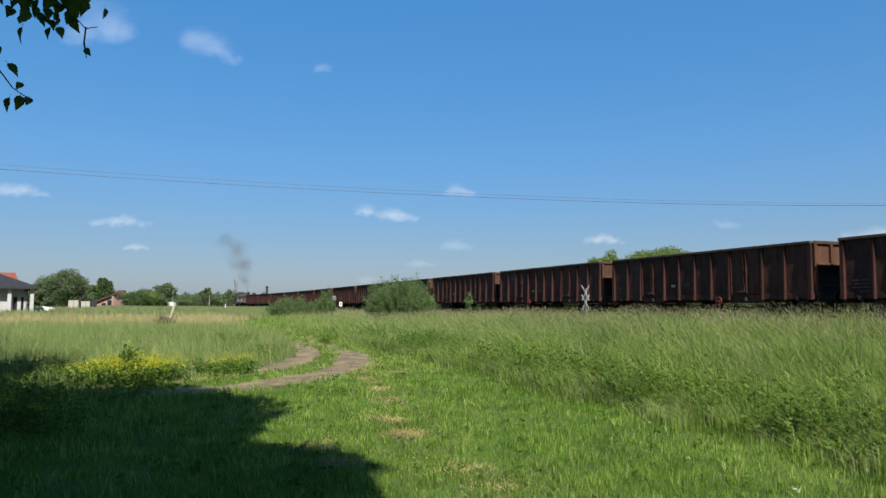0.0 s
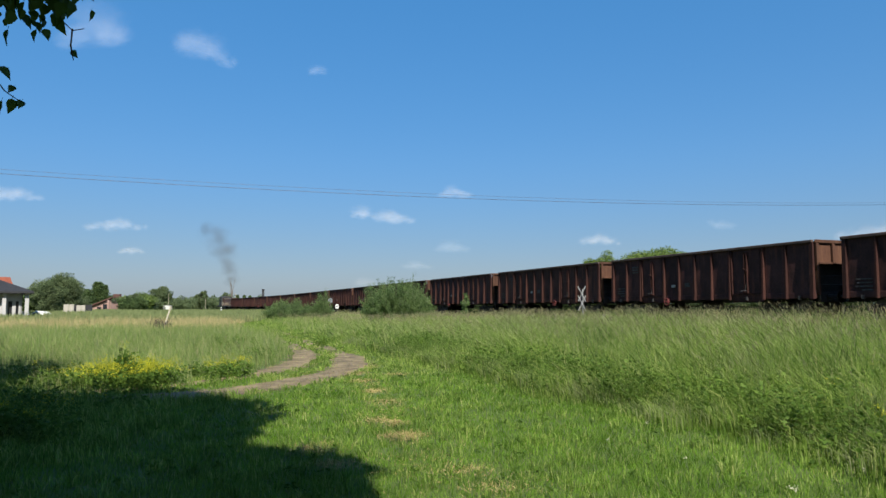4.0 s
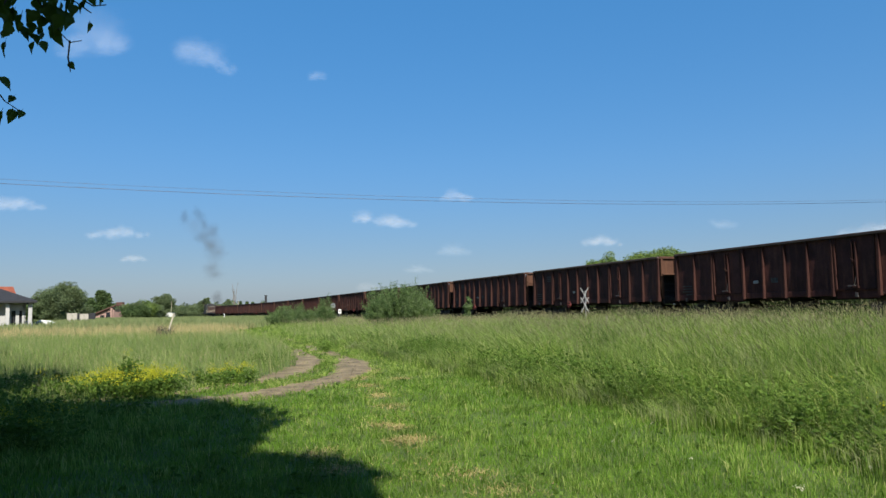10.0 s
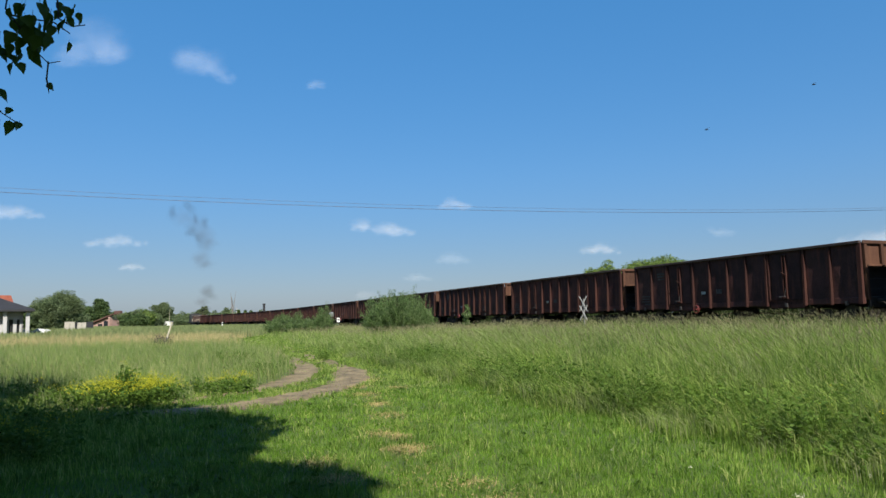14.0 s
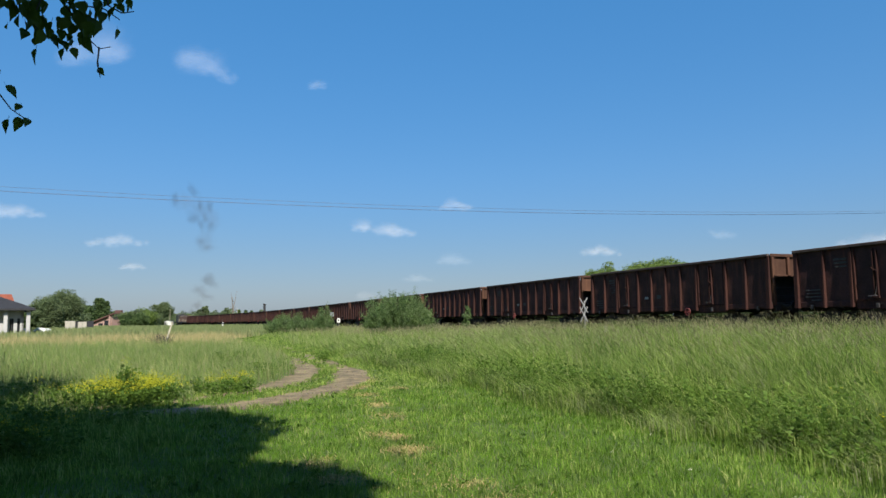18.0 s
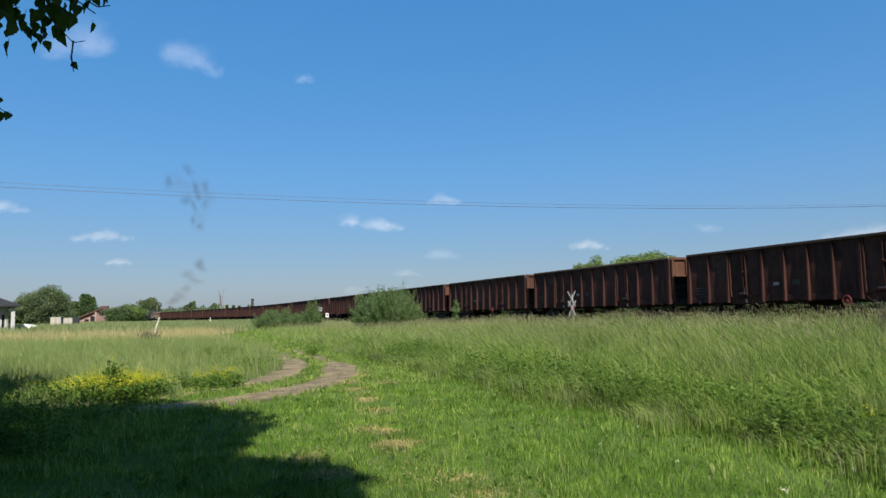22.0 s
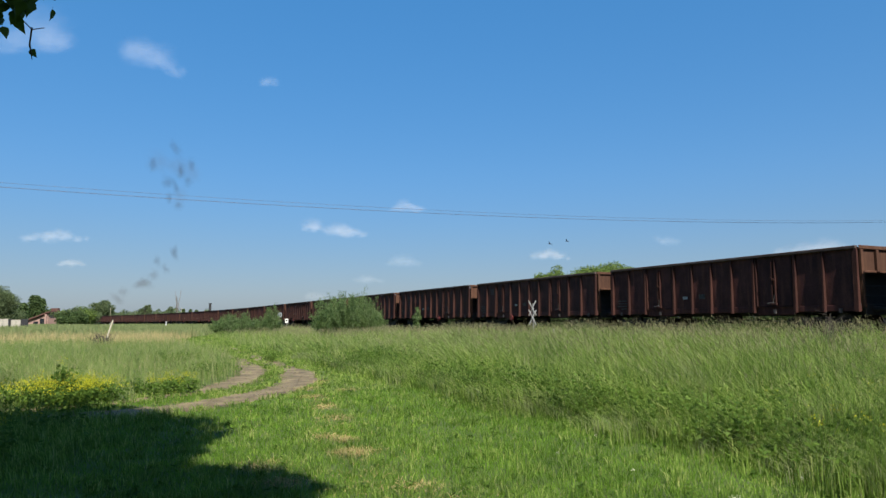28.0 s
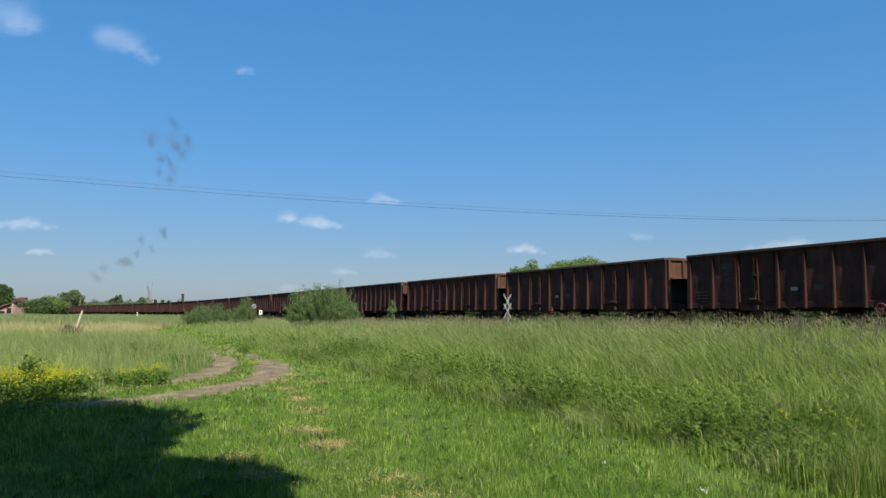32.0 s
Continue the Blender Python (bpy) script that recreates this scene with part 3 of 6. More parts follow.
def build_grass():
    # mown strip of the lane
    x, y, d = scatter(640000, 3.6, 75, -45, 45, 1.6)
    p = across(x, y)
    ok = (p < lane_edge(y)) & ~field_side(x, y) & (rut_distance(x, y) > 0.07 * np.sin(x * 5 + y) + 0.08 * np.sin(y * 7 - x * 3) + RNG.normal(0, 0.17, len(x)))
    for cx, cy, sx, sy in STRAW[:11]:
        ok &= (((x - cx) / sx) ** 2 + ((y - cy) / sy) ** 2 > RNG.uniform(0.0, 1.3, len(x))) | (RNG.uniform(0, 1, len(x)) < 0.25)
    x, y, d = x[ok], y[ok], d[ok]
    patchy = 0.5 + 0.5 * np.sin(x * 1.9 + np.sin(y * 1.3)) * np.sin(y * 1.6 + 1.0)
    h = RNG.uniform(0.035, 0.085, len(x)) * (0.7 + 0.6 * patchy) * (1 + step(26, 50, d) * 1.4) * (0.5 + 0.5 * step(0.0, 0.6, rut_distance(x, y)))
    h *= 1 + 0.8 * step(-0.6, 0.1, across(x, y) - lane_edge(y))
    h *= 1 + 1.6 * step(4.5, 7.5, -x) * (y < 11.5)
    w = 0.0045 * np.maximum(d / 6, 1) ** 0.95
    near = d < 16
    a = blades(x[near], y[near], ground_z(x[near], y[near]), h[near], w[near], (0, 0), 0.35, 0.55)
    b = blades(x[~near], y[~near], ground_z(x[~near], y[~near]), h[~near], w[~near] * 1.3, (0, 0), 0.3, 0.5, 1)
    n = 52000
    rr, an = 0.3 + 15.7 * RNG.uniform(0, 1, n) ** 0.6, RNG.uniform(0, math.tau, n)
    bx, by = rr * np.sin(an), rr * np.cos(an)
    k = (np.abs(an - math.pi) < radians(136)) | (rr < 3.7)
    bx, by = bx[k], by[k]
    c = blades(bx, by, ground_z(bx, by), RNG.uniform(0.04, 0.12, len(bx)), np.full(len(bx), 0.012), (0, 0), 0.3, 0.5, 1)
    a = joined([a, c])
    stuff("lane_grass", *a, "lawn", "short bright green grass of the mown lane", "grass")
    stuff("far_lane_grass", *b, "tall", "short pale green grass between the wheel ruts", "grass")
    # tall grass between the lane and the railway: it stands in swells and leans with the wind
    x, y, d = scatter(400000, 5.3, 150, -24, 50, 1.4)
    p = across(x, y)
    edge = lane_edge(y) + 0.3 * np.sin(y * 0.9) + 0.3 * np.sin(y * 2.3 + x) + 0.2 * np.sin(y * 5.1) + RNG.normal(0, 0.14, len(x))
    ok = (p > edge) & (p < 22.3)
    x, y, d, p, edge = (v[ok] for v in (x, y, d, p, edge))
    h = (0.56 + 0.30 * step(0, 1.5, p - edge) + 0.08 * step(12, 16, p)) * RNG.uniform(0.45, 1.08, len(x)) * swell(x, y)
    h *= 1 - 0.35 * step(30, 60, d)
    w = 0.0064 * np.maximum(d / 8, 1) ** 0.9
    near = d < 40
    lx = -0.34 - 0.22 * np.sin(x * 0.9 + 1.7 * np.sin(y * 0.5)) - 0.14 * np.sin(x * 2.6 - y * 1.9)
    ly = -0.05 + 0.22 * np.sin(y * 1.1 + x * 0.7) - 0.12 * (p - edge < 1.2)
    # paler, drier stems take over away from the lane
    dry = RNG.uniform(0, 1, len(x)) < 0.5 * step(12, 30, d) + 0.1
    n2, f2 = near & dry, ~near & dry
    c = [blades(x[n2], y[n2], ground_z(x[n2], y[n2]), h[n2] * 1.04, w[n2], (lx[n2], ly[n2]), 0.6, 0.27), blades(x[f2], y[f2], ground_z(x[f2], y[f2]), h[f2] * 1.05, w[f2] * 1.2, (-0.2, 0), 0.3, 0.22, 1)]
    n1, f1 = near & ~dry, ~near & ~dry
    a = blades(x[n1], y[n1], ground_z(x[n1], y[n1]), h[n1], w[n1], (lx[n1], ly[n1]), 0.6, 0.27)
    b = blades(x[f1], y[f1], ground_z(x[f1], y[f1]), h[f1], w[f1] * 1.2, (-0.2, 0), 0.3, 0.22, 1)
    stuff("pale_tall_grass", *joined(c), "meadow", "pale drying stems among the tall grass", "grass")
    stuff("tall_grass", *joined([a, b]), "tall", "tall green grass bending in the wind beside the railway", "grass")
    # a low skirt where the stand meets the lane
    ys = RNG.uniform(5, 34, 46000)
    ps = lane_edge(ys) + 0.3 * np.sin(ys * 0.9) + RNG.normal(0.28, 0.34, len(ys))
    xs = (ps - N2[1] * ys) / N2[0]
    hs = RNG.uniform(0.10, 0.38, len(xs)) * (0.55 + 0.5 * step(-0.5, 0.6, ps - lane_edge(ys)))
    stuff("edge_grass", *blades(xs, ys, ground_z(xs, ys), hs, 0.0075 * np.maximum(np.hypot(xs, ys) / 9, 1) ** 0.8, (-0.22, -0.1), 0.5, 0.4), "tall", "low arching grass along the edge of the mown lane", "grass")
    # verge on the far side of the rails, its dark leaves painting the shade under the train
    s0, p0 = RNG.uniform(-10, 150, 26000), RNG.uniform(27.2, 28.9, 26000)
    x, y = p0 * N2[0] + np.minimum(s0, 114) * U2[0], p0 * N2[1] + np.minimum(s0, 114) * U2[1]
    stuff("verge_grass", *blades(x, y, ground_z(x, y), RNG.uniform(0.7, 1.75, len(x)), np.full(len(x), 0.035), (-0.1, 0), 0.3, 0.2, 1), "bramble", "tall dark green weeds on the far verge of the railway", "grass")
    # leaf screen added to hide bright ground seen beneath the wagons
    s0, p0 = RNG.uniform(-12, 113, 1200), RNG.uniform(28.6, 30.6, 1200)
    x, y = p0 * N2[0] + s0 * U2[0], p0 * N2[1] + s0 * U2[1]
    c = np.c_[x, y, ground_z(x, y) + RNG.uniform(0.2, 1.75, 1200)]
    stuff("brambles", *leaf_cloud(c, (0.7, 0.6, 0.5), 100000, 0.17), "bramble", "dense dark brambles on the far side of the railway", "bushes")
    # its seed heads
    x, y, d = scatter(140000, 6.5, 110, -22, 50, 1.25)
    p = across(x, y)
    ok = (p > lane_edge(y) + 1.0) & (p < 22.0) & (RNG.uniform(0, 1, len(x)) < 0.2 + 0.8 * step(9, 15, p))
    x, y, d, p = x[ok], y[ok], d[ok], p[ok]
    n = len(x)
    top = ground_z(x, y) + (0.56 + 0.30 * step(0, 1.5, p - lane_edge(y)) + 0.08 * step(12, 16, p)) * RNG.uniform(0.8, 1.1, n) * swell(x, y) * (1 - 0.3 * step(30, 60, d))
    hh = RNG.uniform(0.06, 0.14, n)
    ww = 0.0030 * np.maximum(d / 9, 1) ** 0.75
    az = RNG.uniform(0, math.tau, n)
    c = np.c_[x, y, top]
    side = np.c_[np.cos(az), np.sin(az), np.zeros(n)] * ww[:, None]
    up = np.c_[RNG.normal(-0.35, 0.22, n) * hh, RNG.normal(0, 0.2, n) * hh, hh]
    foot = np.c_[x + RNG.normal(0.1, 0.06, n), y + RNG.normal(0, 0.05, n), ground_z(x, y) + 0.2]
    v = np.stack([c, c + up * 0.45 - side, c + up, c + up * 0.45 + side, foot + side * 0.12, foot - side * 0.12], 1).reshape(-1, 3)
    i = np.arange(n)[:, None] * 6
    stuff("grass_seed_heads", v, [i + np.array([0, 1, 2, 3]), i + np.array([0, 4, 5])], "seed", "pinkish tan seed heads of the tall grass", "grass")
    # meadow to the left of the farm track
    x, y, d = scatter(230000, 13, 230, -50, -2, 1.4)
    ok = field_side(x, y) & (across(x, y) < 21.8)
    x, y, d = x[ok], y[ok], d[ok]
    ripe = (RNG.uniform(0, 1, len(x)) < 0.97 * step(48, 60, d + 3 * np.sin(x * 0.3) + 2 * np.sin(x * 0.9))) & (d < 74 + 1.5 * np.sin(x * 0.2 + 1)) & (across(x, y) < 9.5 + 1.5 * np.sin(y))
    g = ~ripe
    h = RNG.uniform(0.3, 0.78, len(x)) * swell(x, y) * (0.75 + 0.25 * step(0, 6, d - 15))
    w = 0.0072 * np.maximum(d / 13, 1) ** 0.95
    near = d < 32
    lots = [blades(x[k], y[k], ground_z(x[k], y[k]), h[k], w[k], (-0.14, 0), 0.5, 0.32, s) for k, s in ((g & near, 2), (g & ~near, 1))]
    stuff("meadow_grass", *joined(lots), "meadow", "knee-high yellowish green meadow grass", "grass")
    x2, y2, d2 = scatter(120000, 71, 260, -45, -4, 1.2)
    k2 = field_side(x2, y2) & (across(x2, y2) < 21.8)
    x2, y2, d2 = x2[k2], y2[k2], d2[k2]
    stuff("far_meadow_grass", *blades(x2, y2, ground_z(x2, y2), RNG.uniform(0.6, 0.95, len(x2)), 0.0019 * d2, (-0.1, 0), 0.3, 0.2, 1), "pale", "fresh green grass at the far end of the meadow", "grass")
    # dry seed heads over the near meadow, and the rough growth in the shade before it
    k = (RNG.uniform(0, 1, len(x)) < 0.10) & (d < 36)
    tip = np.c_[x[k] - 0.1 * h[k], y[k], ground_z(x[k], y[k]) + h[k] * 0.98]
    stuff("meadow_seed_heads", *leaf_cloud(tip, (0.03, 0.03, 0.03), int(k.sum()), 0.011, 3.0, 5.0), "seed", "tan seed heads over the meadow grass", "grass")
    xs, ys = RNG.uniform(-15, -3.6, 42000), RNG.uniform(5.5, 12.6, 42000)
    keep = (xs < -4.2 - 0.5 * np.sin(ys * 1.3) - 0.3 * np.sin(ys * 3.1) + 0.10 * (ys - 6)) & (rut_distance(xs, ys) > 0.1)
    xs, ys = xs[keep], ys[keep]
    hs = RNG.uniform(0.18, 0.5, len(xs)) * swell(xs * 1.6, ys * 1.6) * (0.45 + 0.55 * step(4.4, 6.4, -xs))
    stuff("rough_grass", *blades(xs, ys, ground_z(xs, ys), hs, np.full(len(xs), 0.009), (-0.15, 0), 0.5, 0.35), "tall", "rough tufted grass under the trees beside the lane", "grass")
    k = ripe
    stuff("ripe_grass", *blades(x[k], y[k], ground_z(x[k], y[k]), h[k] * 1.2, w[k] * 1.25, (-0.1, 0), 0.3, 0.2, 1), "ripe", "strip of dry straw-coloured grass in the meadow", "grass")


build_grass()


def build_tussocks():
    """Thick tussocks where the tall grass meets the lane and through it."""
    n = 1500
    cx, cy, d = scatter(n, 6.0, 34, -20, 48, 1.2)
    ey = RNG.uniform(5.5, 30, 420)
    ep = lane_edge(ey) + RNG.normal(0.15, 0.3, 420)
    cx, cy = np.concatenate([cx, (ep - N2[1] * ey) / N2[0]]), np.concatenate([cy, ey])
    p = across(cx, cy)
    ok = (p > lane_edge(cy) - 0.4) & (p < 20)
    cx, cy = cx[ok], cy[ok]
    k = 34
    ox, oy = RNG.normal(0, 0.13, (len(cx), k)), RNG.normal(0, 0.13, (len(cx), k))
    hh = RNG.uniform(0.5, 0.85, (len(cx), 1)) * (0.5 + 0.5 * step(0, 2.0, across(cx, cy) - lane_edge(cy)))[:, None] * RNG.uniform(0.6, 1.1, (len(cx), k))
    x, y = (cx[:, None] + ox).ravel(), (cy[:, None] + oy).ravel()
    lx = (ox * 2.2 - 0.42).ravel()
    ly = (oy * 1.8).ravel()
    d = np.hypot(x, y)
    hh = hh.ravel()
    pale = np.repeat(RNG.uniform(0, 1, len(cx)) < 0.45, k)
    for sel, mt, lab in ((~pale, "tall", "thick arching tussocks of tall green grass"), (pale, "pale", "arching tussocks of pale blue-green grass")):
        stuff("grass_tussocks", *blades(x[sel], y[sel], ground_z(x[sel], y[sel]), hh[sel] * swell(x[sel], y[sel]), 0.0085 * np.maximum(d[sel] / 9, 1) ** 0.8, (lx[sel], ly[sel]), 0.75, 0.2), mt, lab, "grass")
    # small tufts in the mown lane and over the edges of the ruts
    cx, cy, d = scatter(5200, 4.2, 32, -42, 42, 1.3)
    for ln in LINES:
        k = RNG.integers(0, len(ln), 900)
        an, rr = RNG.uniform(0, math.tau, 900), RNG.uniform(0.28, 0.72, 900)
        cx, cy = np.concatenate([cx, ln[k, 0] + np.cos(an) * rr]), np.concatenate([cy, ln[k, 1] + np.sin(an) * rr])
    ok = (across(cx, cy) < lane_edge(cy)) & ~field_side(cx, cy) & (cy < 40) & (rut_distance(cx, cy) > 0.12 + 0.1 * np.sin(cx * 4))
    cx, cy = cx[ok], cy[ok]
    k = 16
    ox, oy = RNG.normal(0, 0.045, (len(cx), k)), RNG.normal(0, 0.045, (len(cx), k))
    x, y = (cx[:, None] + ox).ravel(), (cy[:, None] + oy).ravel()
    hh = (RNG.uniform(0.07, 0.15, (len(cx), 1)) * RNG.uniform(0.6, 1.1, (len(cx), k))).ravel()
    d = np.hypot(x, y)
    stuff("lane_tufts", *blades(x, y, ground_z(x, y), hh, 0.007 * np.maximum(d / 7, 1) ** 0.9, ((ox * 6).ravel(), (oy * 6).ravel()), 0.5, 0.25), "tall", "small dark green tufts in the mown lane", "grass")


build_tussocks()


# patches of weeds: place, spread, number, height, and the share in flower
FLOWERING = [(-7.0, 14.5, 0.28, 0.5, 170, 0.44, 0.9), (-5.95, 14.2, 0.3, 0.4, 160, 0.46, 0.9), (-6.4, 14.3, 0.35, 0.4, 120, 0.55, 0.8), (-6.3, 13.9, 0.09, 0.12, 60, 0.86, 0.05), (-4.7, 15.9, 0.25, 0.4, 60, 0.45, 0.4),
              (-5.3, 15.7, 0.3, 0.4, 40, 0.45, 0.25), (-5.3, 8.5, 0.6, 0.3, 100, 0.5, 0.2), (-8.4, 9.6, 1.2, 0.9, 260, 0.6, 0.05), (5.1, 7.6, 0.45, 0.6, 110, 0.5, 0.08),
              (6.2, 8.6, 0.6, 0.7, 130, 0.65, 0.05)]
LEAFY = [(-7.6, 14.3, 0.7, 0.3, 120, 0.42), (-9.5, 15.0, 1.2, 0.6, 160, 0.5), (2.3, 13.6, 0.4, 0.8, 110, 0.5), (-0.4, 23.5, 0.7, 1.0, 150, 0.85), (0.6, 21.4, 0.5, 0.9, 120, 0.7),
              (-2.9, 30.5, 0.5, 0.9, 60, 0.8), (-4.65, 27.5, 0.2, 0.2, 30, 0.6), (-7.4, 25, 0.4, 0.6, 60, 0.7), (-5.4, 20.4, 0.3, 0.8, 80, 0.5),
              (4.6, 9.4, 0.5, 0.6, 80, 0.55), (5.6, 10.4, 0.7, 0.7, 60, 0.65), (6.8, 9.8, 0.8, 0.8, 90, 0.75), (3.6, 11.4, 0.4, 0.7, 60, 0.5), (4.5, 6.8, 0.35, 0.5, 120, 0.42), (5.3, 7.7, 0.4, 0.5, 110, 0.55), (4.3, 8.2, 0.3, 0.5, 70, 0.4), (-6.6, 10.6, 1.0, 0.7, 170, 0.5), (-10.5, 11.5, 1.2, 0.8, 160, 0.6)]


def build_weeds():
    """Leafy weeds with yellow flower heads at the edge of the meadow, and others along the tall grass."""
    rng = RNG
    leaf, bloom = [], []
    for cx, cy, sx, sy, n, hgt, f in FLOWERING + [(*v, 0.0) for v in LEAFY]:
        x, y = rng.normal(cx, sx, n), rng.normal(cy, sy, n)
        h = hgt * rng.uniform(0.65, 1.1, n)
        z = ground_z(x, y)
        leaf.append(blades(x, y, z, h, np.full(n, 0.006), (0, 0), 0.2, 0.12))
        k = 18
        px = (x[:, None] + rng.normal(0, 0.05, (n, k))).ravel()
        py = (y[:, None] + rng.normal(0, 0.05, (n, k))).ravel()
        pz = (z[:, None] + h[:, None] * rng.uniform(0.1, 0.85, (n, k))).ravel()
        leaf.append(leaf_cloud(np.c_[px, py, pz], (0.025, 0.025, 0.025), n * k, 0.036, 0.55, 2.0))
        top = rng.uniform(0, 1, n) < f
        if top.any():
            c = np.c_[x[top], y[top], z[top] + h[top] * 1.0]
            bloom.append(leaf_cloud(c, (0.10, 0.10, 0.07), int(top.sum()) * 18, 0.019, 1.0, 1.0))
    for y0 in np.concatenate([rng.uniform(6.5, 24, 46), rng.uniform(9, 19, 22)]):
        n = 18
        e = lane_edge(y0) + rng.normal(0.35, 0.22)
        cx = (e - N2[1] * y0) / N2[0]
        x, y = rng.normal(cx, 0.2, n), rng.normal(y0, 0.14, n)
        z, h = ground_z(x, y), rng.uniform(0.3, 0.75, n)
        leaf.append(blades(x, y, z, h, np.full(n, 0.010), (0, 0), 0.2, 0.15))
        c = np.c_[np.repeat(x, 7), np.repeat(y, 7), np.repeat(z, 7) + np.repeat(h, 7) * rng.uniform(0.1, 1.0, n * 7)]
        leaf.append(leaf_cloud(c, (0.05, 0.05, 0.03), n * 8, 0.04))
    cx, cy, d = scatter(420, 4.5, 22, -40, 35, 1.2)
    k = (across(cx, cy) < lane_edge(cy)) & ~field_side(cx, cy) & (rut_distance(cx, cy) > 0.12)
    c = np.c_[cx[k], cy[k], ground_z(cx[k], cy[k]) + 0.06]
    leaf.append(leaf_cloud(c, (0.06, 0.06, 0.03), int(k.sum()) * 9, 0.035))
    stuff("meadow_weeds", *joined(leaf), "weed", "leafy green weeds at the edge of the meadow", "weeds")
    stuff("yellow_flowers", *joined(bloom), "yellow", "clusters of small bright yellow flowers on the weeds", "flowers")
    n = 14
    x, y, d = scatter(n, 5, 14, 10, 38, 1.2)
    x = np.concatenate([x, RNG.normal(2.9, 0.05, 5)])
    y = np.concatenate([y, RNG.normal(5.75, 0.05, 5)])
    c = np.c_[x, y, ground_z(x, y) + 0.1]
    stuff("white_clover", *leaf_cloud(c, (0.02, 0.02, 0.015), len(x) * 8, 0.014, 1.0, 1.0), "white_petal", "scattered white clover heads in the grass", "flowers")


def build_straw():
    x, y, hs = [], [], []
    for i, (cx, cy, sx, sy) in enumerate(STRAW):
        n = (900, 420, 420, 520, 420, 420, 460, 420, 460, 460, 420)[i] if i < 11 else 260
        x.append(RNG.normal(cx, sx * 0.42, n))
        y.append(RNG.normal(cy, sy * 0.5, n))
    for ln in LINES:
        k = RNG.integers(0, len(ln), 1500)
        an, rr = RNG.uniform(0, math.tau, 1500), RNG.normal(0.52, 0.14, 1500)
        keep = (ln[k, 1] < 30) & (ln[k, 0] > -9)
        x.append((ln[k, 0] + np.cos(an) * rr)[keep])
        y.append((ln[k, 1] + np.sin(an) * rr)[keep])
    k = RNG.integers(0, len(LINES[0]), 1100)
    an, rr = RNG.uniform(0, math.tau, 1100), RNG.uniform(0, 0.4, 1100)
    px, py = LINES[0][k, 0] + np.cos(an) * rr, LINES[0][k, 1] + np.sin(an) * rr
    keep = (py < 26) & (px > -4.3)
    c = np.c_[px, py, ground_z(px, py) + 0.028][keep]
    stuff("pebbles", *leaf_cloud(c, (0.03, 0.03, 0.01), int(keep.sum()), 0.026, 0.2, 1.2), "stone", "pale pebbles and clods in the wheel ruts", "pebbles")
    x, y = np.concatenate(x), np.concatenate(y)
    n = len(x)
    v, f = blades(x, y, ground_z(x, y) + RNG.uniform(0.03, 0.075, n), RNG.uniform(0.010, 0.03, n), np.full(n, 0.0055), (0, 0), 0.1, 2.0)
    stuff("dry_straw", v, f, "straw", "patches of dry mown straw lying on the lane", "straw")



# ---------------------------------------------------------------- railway
S_START, S_END = -60.0, 430.0


def build_railway():
    # ballast bed, one strip along the line
    bm = B()
    rows = []
    s = S_START
    while s <= S_END:
        row = []
        for off, z in ((-2.9, 0.36), (-2.0, 0.66), (2.0, 0.66), (2.9, 0.30)):
            x, y, _ = on_line(s, off)
            row.append(bm.verts.new((x, y, z)))
        rows.append(row)
        s += 5
    for a, b in zip(rows, rows[1:]):
        for i in range(3):
            bm.faces.new((a[i], a[i + 1], b[i + 1], b[i]))
    tagged(new("ballast_bed", finish("ballast_bed", bm, "ballast")), "low grey ballast bed of the railway", "ballast", kind="structure")
    for off in (-0.7525, 0.7525):
        bm = B()
        rows = []
        s = S_START
        while s <= S_END:
            row = []
            for o, z in ((-0.035, RAIL), (0.035, RAIL), (0.035, RAIL - 0.04), (0.01, RAIL - 0.05), (0.06, RAIL - 0.14), (-0.06, RAIL - 0.14), (-0.01, RAIL - 0.05), (-0.035, RAIL - 0.04)):
                x, y, _ = on_line(s, off + o)
                row.append(bm.verts.new((x, y, z)))
            rows.append(row)
            s += 5
        for a, b in zip(rows, rows[1:]):
            for i in range(8):
                j = (i + 1) % 8
                bm.faces.new((a[i], a[j], b[j], b[i]))
        tagged(new("rail", finish("rail", bm, "rail")), "brown steel rail with a worn top", "rail", group="rails of the line", kind="structure")
    bm = B()
    block(bm, -0.13, 0.13, -1.28, 1.28, 0.55, 0.69, 0.02)
    me = finish("sleeper", bm, "sleeper")
    line = tagged(new("sleepers"), "concrete sleepers half sunk in the ballast", "sleepers", kind="structure")
    for k in range(250):
        x, y, h = on_line(-20 + k * 0.62)
        part("sleeper", me, None, line, at=pose(x, y, 0, 0, 0, h))


# ---------------------------------------------------------------- wagons
HALF, SIDE = 6.40, 1.45           # half length of the body, half width over the panels
SILL, TOP = 0.98, 3.24            # heights above the rail
RIBS = [(-6.33, 0.18), (-5.12, 0.10), (-3.98, 0.12), (-2.15, 0.12), (-1.07, 0.10), (0.0, 0.10), (1.07, 0.10), (2.15, 0.12), (3.98, 0.12), (5.12, 0.10), (6.33, 0.18)]


